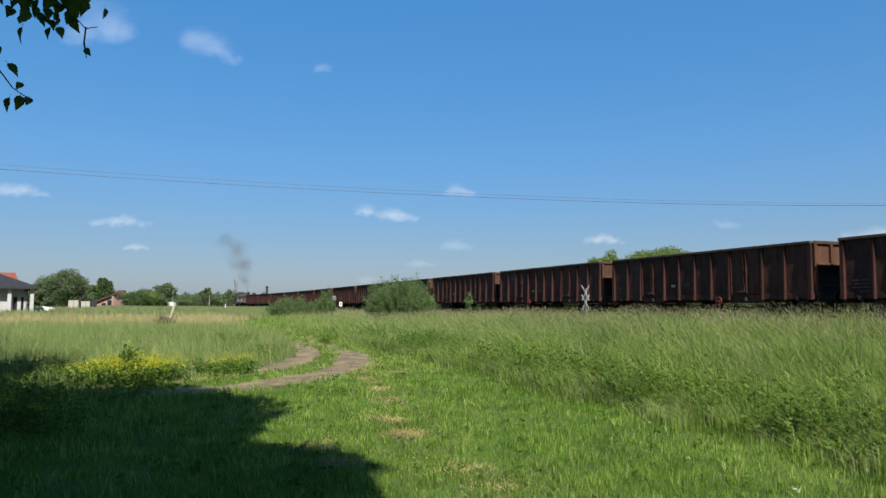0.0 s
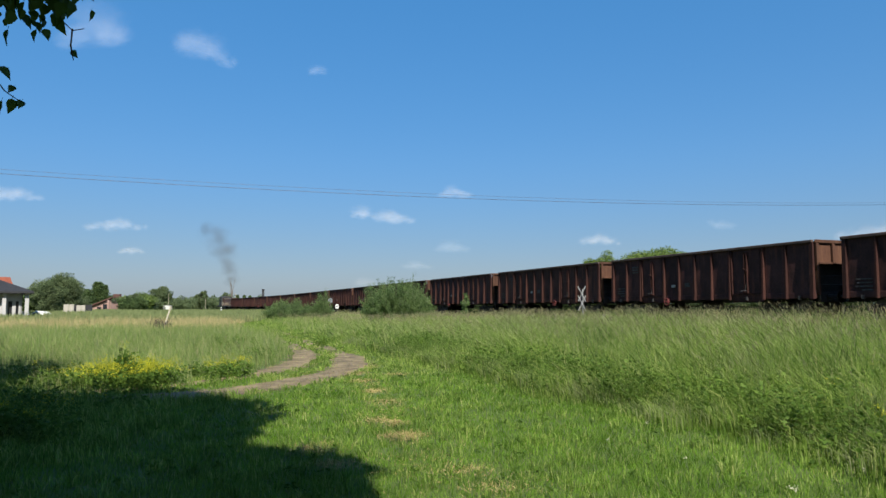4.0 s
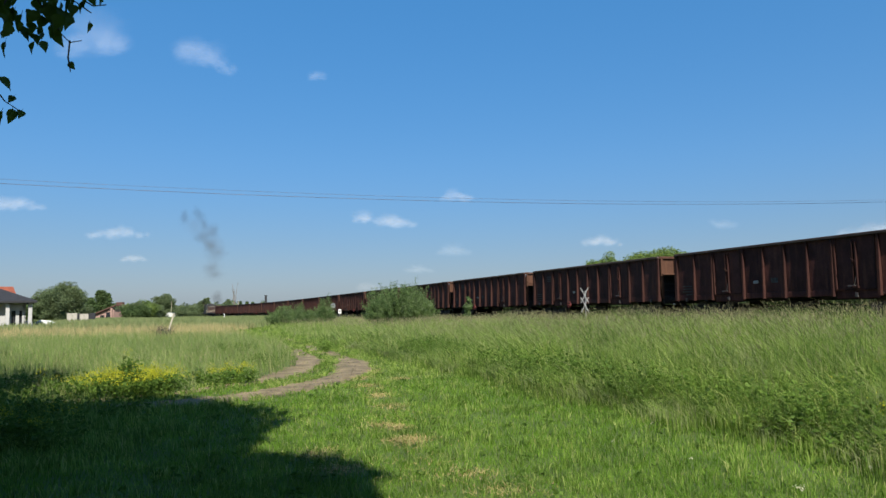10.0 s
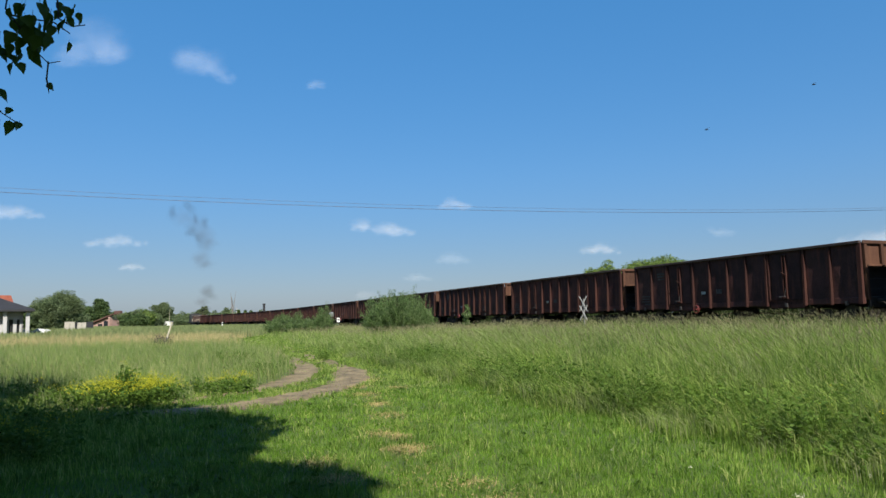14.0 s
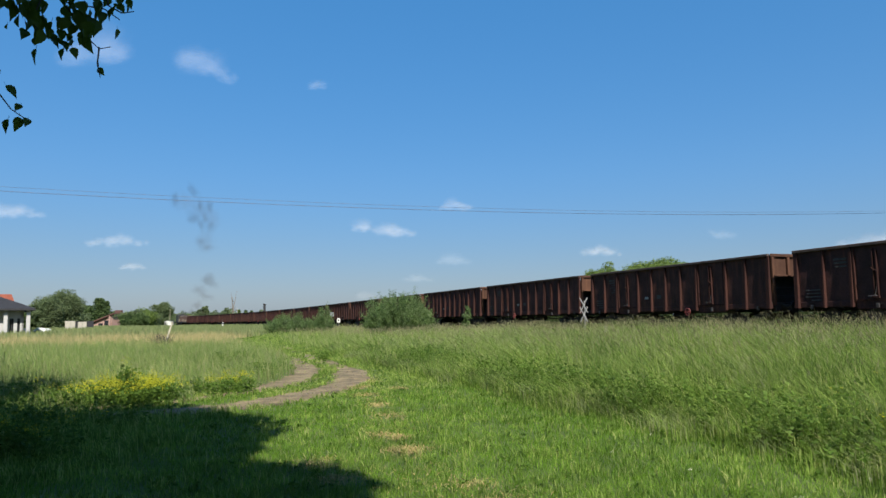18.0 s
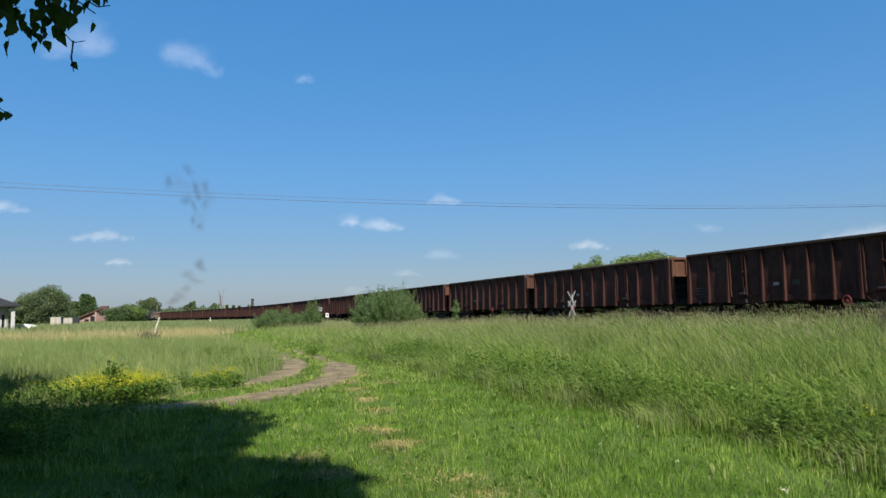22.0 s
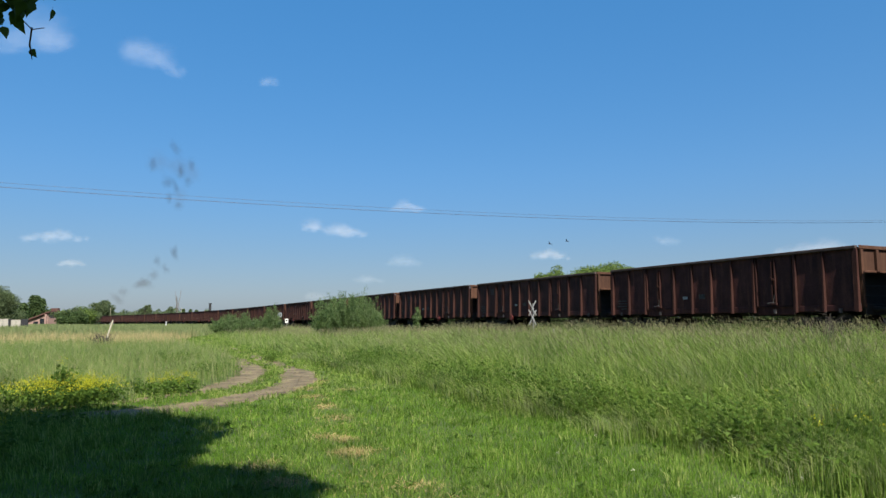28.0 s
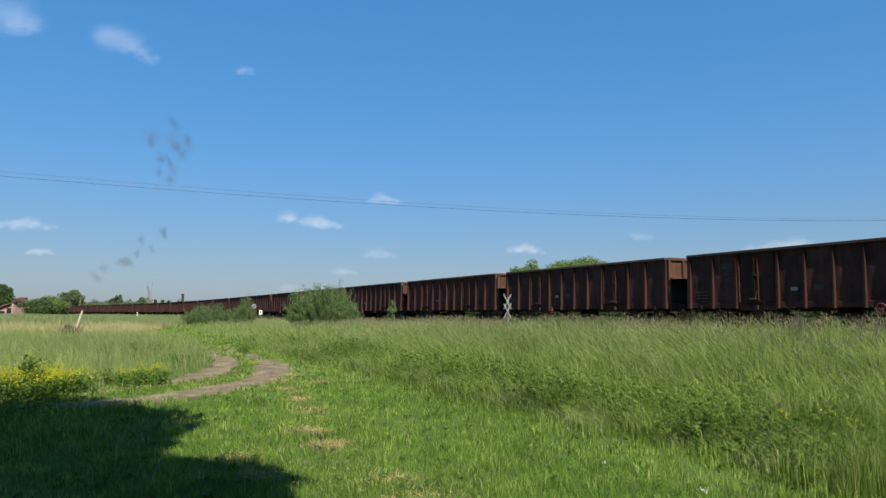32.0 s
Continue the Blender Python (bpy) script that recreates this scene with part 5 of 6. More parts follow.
build_tree("roadside_tree", "sunlit green leafy tree behind the train", "tree", *polar(1126, 99), 8.4, 2.6, 3.6, 14000, 0.15, "leaf_fresh", nclump=70)
build_tree("roadside_tree", "green leafy tree behind the train", "tree", *polar(1073, 104), 9.2, 3.0, 3.6, 16000, 0.15, "leaf_fresh", nclump=70)
# bushes beside the line
def build_shoots(label, x, y, height, r, n, per, leaf, mat, droop=0.0):
    """A shrub of many upright shoots, each set with narrow leaves along most of its length."""
    t = tagged(new("bush"), label, "bush", "bushes beside the line")
    t.location = (x, y, float(ground_z(x, y)))
    rr, an = r * 0.55 * RNG.uniform(0, 1, n) ** 0.5, RNG.uniform(0, math.tau, n)
    foot = np.c_[np.cos(an) * rr, np.sin(an) * rr, np.full(n, -0.05)]
    k = rr / (r * 0.55)
    tall = height * RNG.uniform(0.5, 1.08, n) * (1 - 0.4 * k ** 2.2) * (1 + 0.13 * np.sin(an * 3) + 0.08 * np.sin(an * 7))
    lean = np.c_[np.cos(an), np.sin(an)] * (rr * 0.8 + RNG.normal(0, 0.16, n))[:, None] + RNG.normal(0, 0.14, (n, 2))
    top = foot + np.c_[lean, tall]
    bm = B()
    for a, b in list(zip(foot, top))[::3]:
        rod(bm, a, b, 0.018, 0.004, 5)
    part("branchwork", bm, "bark", t)
    u = RNG.uniform(0.12, 1.0, (n, per))[..., None]
    at = foot[:, None] + (top - foot)[:, None] * u
    at[..., :2] += lean[:, None] * 0.25 * (u * u - u)
    at = at.reshape(-1, 3) + RNG.normal(0, 0.035 + leaf * 0.35, (n * per, 3))
    m = len(at)
    d = np.repeat((top - foot) / np.linalg.norm(top - foot, axis=1)[:, None], per, 0) * 0.8 + RNG.normal(0, 0.55, (m, 3))
    d[:, 2] -= droop
    d /= np.linalg.norm(d, axis=1)[:, None]
    w = np.cross(d, RNG.normal(0, 1, (m, 3)))
    w /= np.linalg.norm(w, axis=1)[:, None]
    L = leaf * RNG.uniform(0.6, 1.3, m)[:, None]
    v = np.stack([at, at + d * L * 0.5 + w * L * 0.16, at + d * L, at + d * L * 0.5 - w * L * 0.16], 1).reshape(-1, 3)
    part("leaves", raw_mesh("leaves", v, [np.arange(4 * m).reshape(m, 4)], mat), None, t)


build_shoots("large grey-green willow bush of feathery upright shoots", *polar(708, 56), 3.55, 3.0, 380, 300, 0.115, "willow")
build_shoots("willow shoots at the side of the large bush", *polar(742, 57), 2.5, 1.6, 150, 230, 0.115, "willow")
for px, d, h, r in ((512, 78, 2.35, 1.7), (535, 76, 2.1, 1.6), (493, 80, 1.8, 1.4), (556, 74, 1.7, 1.2)):
    build_shoots("low green bush in the tall grass", *polar(px, d), h, r, 120, 150, 0.13, "willow", 0.2)
build_shoots("upright green bush beside the railway", *polar(577, 72), 2.7, 1.0, 90, 170, 0.13, "willow", 0.1)
build_tree("sapling", "thin young tree with bright green leaves", "tree", *polar(829, 46), 2.35, 0.34, 0.3, 1500, 0.055, "willow", nclump=26, clump=0.17, trunk=0.02, shell=0.1, aspect=2.4)


def build_woods():
    """The far woods that close the plain."""
    rng = RNG
    lots = []
    for k in range(420):
        a = radians(rng.uniform(-75, 75))
        d = rng.uniform(480, 640)
        x, y = d * math.sin(a), d * math.cos(a)
        h = rng.uniform(5.5, 11.5)
        cl = clumps_in(x, y, h * 0.52, 4.5, 4.5, h * 0.5, 12)
        lots.append(leaf_cloud(cl, (2.2, 2.2, 1.8), 340, 0.9))
    for k in range(54):
        px = rng.uniform(200, 480)
        x, y = polar(px, rng.uniform(345, 400))
        h = rng.uniform(5.2, 8.2)
        cl = clumps_in(x, y, h * 0.5, 3.0, 3.0, h * 0.5, 14)
        lots.append(leaf_cloud(cl, (1.4, 1.4, 1.1), 900, 0.42))
    for k in range(80):
        px = rng.uniform(20, 430)
        far = px > 225
        x, y = polar(px, rng.uniform(330, 370) if far else rng.uniform(205, 240))
        h = rng.uniform(4.4, 7.0) if far else rng.uniform(2.9, 4.7)
        cl = clumps_in(x, y, h * 0.5, 3.0, 3.0, h * 0.5, 14)
        lots.append(leaf_cloud(cl, (1.3, 1.3, 1.0), 1100, 0.32))
    stuff("distant_woods", *joined(lots), "leaf", "dark green woods along the horizon", "woods")


build_woods()


# ---------------------------------------------------------------- houses at the edge of the meadow
def build_white_house():
    x0, y0 = polar(51, 80)
    h = tagged(new("white_house"), "single-storey white house with a dark hipped roof", "house")
    h.matrix_basis = pose(x0, y0, 0, 0, 0, 33.5)
    W, D, H = 15.0, 10.0, 3.3
    bm = B()
    for a, b, c, d in ((-W, -W + 0.3, 0, D), (-0.3, 0, 0.5, D), (-W, 0, D - 0.3, D)):
        block(bm, a, b, c, d, 0, H)
    for a, b in ((-W, -12.6), (-11.2, -8.6), (-7.2, -4.6), (-3.5, -1.2), (-0.85, -0.55), (-0.15, 0.0)):
        block(bm, a, b, 0.5, 0.8, 0, H)
    for a, b in ((-12.6, -11.2), (-8.6, -7.2), (-0.55, -0.15)):
        block(bm, a, b, 0.5, 0.8, 0, 0.95)
    for a, b in ((-12.6, -11.2), (-8.6, -7.2), (-4.6, -3.5), (-1.2, -0.85), (-0.55, -0.15)):
        block(bm, a, b, 0.5, 0.8, 2.35, H)
    part("wall", bm, "plaster", h)
    for a, b, z in ((-12.6, -11.2, 0.95), (-8.6, -7.2, 0.95), (-4.6, -3.5, 0.1), (-1.2, -0.85, 0.1), (-0.55, -0.15, 0.95)):
        bm = B()
        for p, q, r, s in ((a, a + 0.05, z, 2.35), (b - 0.05, b, z, 2.35), (a, b, z, z + 0.07), (a, b, 2.28, 2.35), ((a + b) / 2 - 0.03, (a + b) / 2 + 0.03, z, 2.35)):
            block(bm, p, q, 0.62, 0.69, r, s)
        win = part("window", bm, "black", h, "dark framed window")
        bm = B()
        block(bm, a + 0.05, b - 0.05, 0.65, 0.66, z + 0.05, 2.3)
        part("pane", bm, "glass", win)
    for x in (-13.2, -9.6, -6.0, -1.55, 0.35):
        bm = B()
        block(bm, x - 0.17, x + 0.17, -0.35, 0.0, 0, H, 0.02)
        part("porch_column", bm, "plaster", h)
    bm = B()
    o = 0.9
    lo = [bm.verts.new(v) for v in ((-W - o, -o, H), (o, -o, H), (o, D + o, H), (-W - o, D + o, H))]
    hi = [bm.verts.new(v) for v in ((-W + 5, D / 2, H + 2.5), (-5, D / 2, H + 2.5))]
    un = [bm.verts.new((v.co.x, v.co.y, H - 0.18)) for v in lo]
    bm.faces.new((lo[0], lo[1], hi[1], hi[0]))
    bm.faces.new((lo[1], lo[2], hi[1]))
    bm.faces.new((lo[2], lo[3], hi[0], hi[1]))
    bm.faces.new((lo[3], lo[0], hi[0]))
    for i in range(4):
        j = (i + 1) % 4
        bm.faces.new((un[i], un[j], lo[j], lo[i]))
    bm.faces.new(un[::-1])
    part("roof", bm, "roof_dark", h, "dark grey tiled hipped roof")
    bm = B()
    block(bm, -W - 1, 1, -0.4, 0.1, 0, 0.35, 0.03)
    part("terrace", bm, "concrete", h)


def build_far_houses():
    x, y = polar(-50, 122)
    h = tagged(new("orange_roof_house"), "house with an orange tiled roof behind the white one", "house")
    h.matrix_basis = pose(x, y, 0, 0, 0, 35)
    bm = B()
    prism(bm, [(-6, 0), (-6, 4.1), (5.6, 4.1), (5.6, 0)], 0, 8)
    part("wall", bm, "plaster", h)
    bm = B()
    prism(bm, [(-6.6, 4.1), (-4.5, 6.35), (5.4, 6.35), (6.2, 4.1)], -0.5, 8.5)
    part("roof", bm, "roof_red", h, "orange clay tile roof")
    # long pink house with a low roof that climbs to the gable
    x, y = polar(190, 168)
    h = tagged(new("pink_house"), "salmon pink house with a long sloping brown roof", "house")
    h.matrix_basis = pose(x, y, 0, 0, 0, -14)
    bm = B()
    prism(bm, [(-4.0, 0), (-4.0, 1.5), (2.2, 3.5), (2.2, 0)], 0, 6)
    part("wall", bm, "pink_plaster", h)
    bm = B()
    prism(bm, [(-4.9, 1.25), (-4.9, 1.5), (2.9, 4.05), (2.9, 3.8)], -0.6, 6.5)
    part("roof", bm, "roof_brown", h, "brown tiled roof")
    bm = B()
    block(bm, 1.2, 2.7, 2, 2.8, 3.0, 4.7, 0.03)
    part("chimney", bm, "roof_brown", h, "brick chimney")
    bm = B()
    block(bm, 1.75, 2.15, -0.5, -0.15, 0, 3.4, 0.02)
    part("column", bm, "pink_plaster", h, "pale pink porch column")
    for a, b, z0, z1 in ((-1.2, -0.1, 0.9, 1.9), (0.3, 1.5, 0.9, 2.5)):
        bm = B()
        block(bm, a, b, -0.03, -0.006, z0, z1, 0.01)
        part("window", bm, "glass", h)
    # concrete yard wall in panels, tin shed, stacks of building stuff
    wall = tagged(new("yard_wall"), "grey concrete panel wall of the yard", "wall", kind="structure")
    for k, (a, b, top) in enumerate(((123, 132, 1.72), (132.3, 141, 1.72), (145.5, 153, 1.6), (153.3, 161, 1.6))):
        xa, ya = polar(a, 100)
        xb, yb = polar(b, 100)
        bm = B()
        L = math.hypot(xb - xa, yb - ya)
        block(bm, 0, L, -0.06, 0.06, 0, top, 0.015)
        part("wall_panel", bm, "concrete", wall, at=pose(xa, ya, 0.4, 0, 0, math.degrees(math.atan2(yb - ya, xb - xa))))
    xa, ya = polar(161.5, 100)
    bm = B()
    block(bm, 0, 0.85, 0, 0.08, 0, 1.68, 0.02)
    part("dark_gate", bm, "roof_dark", wall, "dark steel gate", pose(xa, ya, 0.4))
    xa, ya = polar(141.6, 100)
    bm = B()
    block(bm, 0, 0.26, 0, 0.3, 0, 1.7, 0.02)
    part("gate_post", bm, "black", wall, "dark gate post", pose(xa, ya, 0.4))
    xa, ya = polar(104, 116)
    shed = tagged(new("tin_shed"), "low grey tin shed roof behind the yard wall", "shed")
    shed.location = (xa, ya, 0.4)
    bm = B()
    prism(bm, [(0, 0), (0, 1.75), (1.9, 2.05), (1.9, 0)], 0, 3)
    part("body", bm, "tin", shed)
    # white bags and a pale heap on the building site
    for px, w, hgt in ((41, 0.9, 1.05), (48, 0.8, 0.95), (55, 0.7, 1.0)):
        xa, ya = polar(px, 82)
        bm = B()
        block(bm, -w / 2, w / 2, -w / 2, w / 2, 0, hgt, 0.14)
        ob = part("building_bag", bm, "white", None)
        ob.location = (xa, ya, 0.35)
        tagged(ob, "white bulk bag of building material", "bag", "bags on the building site")
    xa, ya = polar(83, 86)
    bm = B()
    bmesh.ops.create_icosphere(bm, subdivisions=3, radius=1)
    for v in bm.verts:
        n = 1 + 0.15 * noise.noise(v.co * 2.2)
        v.co = Vector((v.co.x * 1.5 * n, v.co.y * 1.2 * n, max(-0.1, v.co.z * 1.0 * n)))
    ob = part("sand_heap", bm, "white", None, smooth=True)
    ob.location = (xa, ya, 0.35)
    tagged(ob, "pale heap of sand on the building site", "heap")
    # white kiosk far off with its pole
    xa, ya = polar(303, 330)
    k = tagged(new("white_hut"), "small white hut at the far end of the meadow", "hut")
    k.location = (xa, ya, 0)
    k.scale = (2.2, 1.5, 1.3)
    bm = B()
    prism(bm, [(-0.7, 0), (-0.7, 1.95), (0.0, 2.15), (0.7, 1.95), (0.7, 0)], 0, 2)
    part("body", bm, "white", k)
    bm = B()
    prism(bm, [(-0.82, 1.91), (0, 2.17), (0.82, 1.91), (0.82, 1.97), (0, 2.24), (-0.82, 1.97)], -0.1, 2.1)
    part("roof", bm, "tin", k)
    for px, d, h in ((307, 326, 8.0), (372, 250, 4.6), (425, 240, 6.3)):
        xa, ya = polar(px, d)
        ob = tagged(new("utility_pole"), "slim pale utility pole far across the fields", "pole")
        ob.location = (xa, ya, 0)
        bm = B()
        rod(bm, (0, 0, -0.2), (0, 0, h), 0.07, 0.05, 8)
        part("pole", bm, "pale_wood", ob)
    xa, ya = polar(473, 262)
    ob = tagged(new("chimney"), "black steel chimney beyond the railway", "chimney")
    ob.location = (xa, ya, 0)
    bm = B()
    rod(bm, (0, 0, 0), (0, 0, 8.2), 0.5, 0.42, 12)
    rod(bm, (0, 0, 7.9), (0, 0, 8.25), 0.55, n=12)
    part("pipe", bm, "black", ob)
    for px, h in ((450, 6.0), (481, 5.6), (440, 6.2), (428, 6.4)):
        build_conifer(*polar(px, 285), h, 1.6, "leaf_dark", "small dark spruce beyond the railway")
    # a bare dead tree
    xa, ya = polar(417, 240)
    ob = tagged(new("dead_tree"), "bare grey dead tree beyond the railway", "tree")
    ob.location = (xa, ya, 0)
    bm = B()
    rod(bm, (0, 0, 0), (0.1, 0, 5), 0.26, 0.18, 7)
    rod(bm, (0.1, 0, 5), (-0.6, 0, 11.6), 0.13, 0.03, 6)
    rod(bm, (0.1, 0, 5), (1.3, 0, 12.2), 0.11, 0.03, 6)
    rng = random.Random(4)
    for k in range(16):
        z = 4.2 + k * 0.36
        a = rng.uniform(0, 6.28)
        L = rng.uniform(0.9, 2.0) * (1.25 - z / 12)
        rod(bm, (0.05, 0, z), (math.cos(a) * L, math.sin(a) * L, z + L * 1.3), 0.06, 0.02, 5)
    part("trunk", bm, "dead_wood", ob)


build_white_house()
build_far_houses()


# ---------------------------------------------------------------- signs, posts and wires
def build_signs():
    # double crossing sign seen from the back
    x, y = polar(1037, 37.0)
    ob = tagged(new("crossing_sign"), "double crossed white crossing sign seen from behind", "road sign")
    ob.matrix_basis = pose(x, y, float(ground_z(x, y)), 0, 0, -52)
    bm = B()
    rod(bm, (0, 0, -0.2), (0, 0, 2.1), 0.035, n=10)
    part("post", bm, "galv", ob, "grey steel post")
    for k, z in enumerate((1.86, 1.36)):
        for s in (-1, 1):
            bm = B()
            block(bm, -0.47, 0.47, -0.055 - 0.012 * (s > 0), -0.045 - 0.012 * (s > 0), -0.034, 0.034, 0.003)
            part("cross_board", bm, "worn_white", ob, "", pose(0, 0, z) @ Matrix.Rotation(radians(57 * s), 4, "Y"))
    # railway boards
    for px, d, w, h, top, mt, lab in ((603.5, 93, 0.40, 0.56, 1.92, "white", "white railway board with a black mark"), (591.5, 96, 0.56, 0.56, 2.75, "tin", "grey square railway board")):
        x, y = polar(px, d)
        ob = tagged(new("railway_board"), lab, "railway sign")
        ob.matrix_basis = pose(x, y, float(ground_z(x, y)), 0, 0, 0)
        z0 = float(ground_z(x, y))
        bm = B()
        rod(bm, (0, 0.03, -0.2), (0, 0.03, top - z0), 0.03, n=8)
        part("post", bm, "galv", ob)
        bm = B()
        block(bm, -w / 2, w / 2, -0.012, 0.0, top - h - z0, top - z0, 0.004)
        b = part("board", bm, mt, ob)
        bm = B()
        if mt == "white":
            rod(bm, (0, -0.018, top - h * 0.45 - z0), (0, -0.0125, top - h * 0.45 - z0), 0.11, n=14)
        else:
            for k in (-0.11, 0.05):
                block(bm, k, k + 0.06, -0.018, -0.0125, top - h * 0.8 - z0, top - h * 0.2 - z0)
        part("mark", bm, "black", b, "black mark")
    x, y = polar(400, 150)
    ob = tagged(new("kilometre_post"), "short white post with a dark head beside the track", "post")
    ob.location = (x, y, float(ground_z(x, y)))
    bm = B()
    block(bm, -0.1, 0.1, -0.1, 0.1, 0, 1.5, 0.03)
    p_ = part("post", bm, "white", ob)
    bm = B()
    block(bm, -0.105, 0.105, -0.11, -0.102, 1.15, 1.3)
    part("mark", bm, "black", p_)
    x, y = polar(1073, 34)
    ob = tagged(new("marker_post"), "short pale concrete marker post in the grass", "post")
    ob.location = (x, y, float(ground_z(x, y)))
    bm = B()
    block(bm, -0.055, 0.055, -0.055, 0.055, 0, 0.84, 0.015)
    part("post", bm, "concrete", ob)
    # leaning stake and its dry stump in the meadow
    x, y = polar(296, 52)
    ob = tagged(new("leaning_stake"), "pale wooden stake leaning out of the meadow", "stake")
    ob.location = (x, y, 0)
    bm = B()
    rod(bm, (0.1, 0, 0), (0.62, 0, 1.72), 0.055, 0.06, 8)
    part("stake", bm, "pale_wood", ob)
    ob = tagged(new("dry_weeds"), "clump of dead brown weeds in the meadow", "weeds", kind="stuff")
    n = 130
    xs, ys = x + RNG.normal(-0.1, 0.3, n), y + RNG.normal(0, 0.3, n)
    v, f = blades(xs, ys, np.zeros(n), RNG.uniform(0.4, 1.1, n), np.full(n, 0.05), (0, 0), 0.3, 0.35)
    part("stalks", raw_mesh("stalks", v, f, "bark"), None, ob)


def wire_at(x):
    """The height of the overhead line, which hangs between poles outside the view."""
    return 40 + 0.3 * x, 8.17 + 0.0015 * x + 0.0007 * x * x


def build_wires():
    for drop, close in ((0.0, 0.0), (-0.17, 0.0012)):
        cu = bpy.data.curves.new("overhead_wire", "CURVE")
        cu.dimensions, cu.bevel_depth, cu.bevel_resolution = "3D", 0.012 if drop else 0.007, 1
        sp = cu.splines.new("POLY")
        sp.points.add(60)
        for i in range(61):
            x = -46 + 102 * i / 60
            y, z = wire_at(x)
            sp.points[i].co = (x, y - drop, z + drop + close * max(x, -20), 1)
        cu.materials.append(M["wire"])
        tagged(new("overhead_wire", cu), "thin grey overhead power wire", "wire", "wires over the lane")
    for x in (-46, 56):
        y, z = wire_at(x)
        ob = tagged(new("utility_pole"), "wooden utility pole carrying the wires", "pole")
        ob.location = (x, y, 0)
        bm = B()
        rod(bm, (0, 0, -0.3), (0, 0, z + 0.4), 0.14, 0.1, 10)
        part("pole", bm, "bark", ob)
        bm = B()
        block(bm, -0.05, 0.05, -0.3, 0.5, z - 0.3, z - 0.16, 0.01)
        part("crossarm", bm, "galv", ob)


def build_dry_shrub(az, d, h, seed):
    """A bare twiggy shrub among the tall grass."""
    a = radians(az)
    x, y = d * math.sin(a), d * math.cos(a)
    ob = tagged(new("dry_shrub"), "bare dead twiggy shrub in the tall grass", "shrub")
    ob.location = (x, y, float(ground_z(x, y)))
    rng = random.Random(seed)
    bm = B()
    for k in range(9):
        an = rng.uniform(0, 6.28)
        tip = Vector((math.cos(an) * h * rng.uniform(0.1, 0.42), math.sin(an) * h * rng.uniform(0.1, 0.42), h * rng.uniform(0.75, 1.0)))
        rod(bm, (0, 0, 0), tip, 0.011, 0.004, 5)
        for j in range(6):
            f = rng.uniform(0.35, 0.95)
            p0 = tip * f
            p1 = p0 + Vector((rng.uniform(-1, 1), rng.uniform(-1, 1), rng.uniform(0.3, 1.0))) * h * 0.16
            rod(bm, p0, p1, 0.005, 0.003, 4)
    part("stem", bm, "bark", ob)


build_signs()
build_wires()
build_dry_shrub(33.1, 21.5, 1.5, 1)
build_dry_shrub(37.8, 20.0, 1.45, 2)
build_dry_shrub(34.0, 22.0, 1.3, 3)


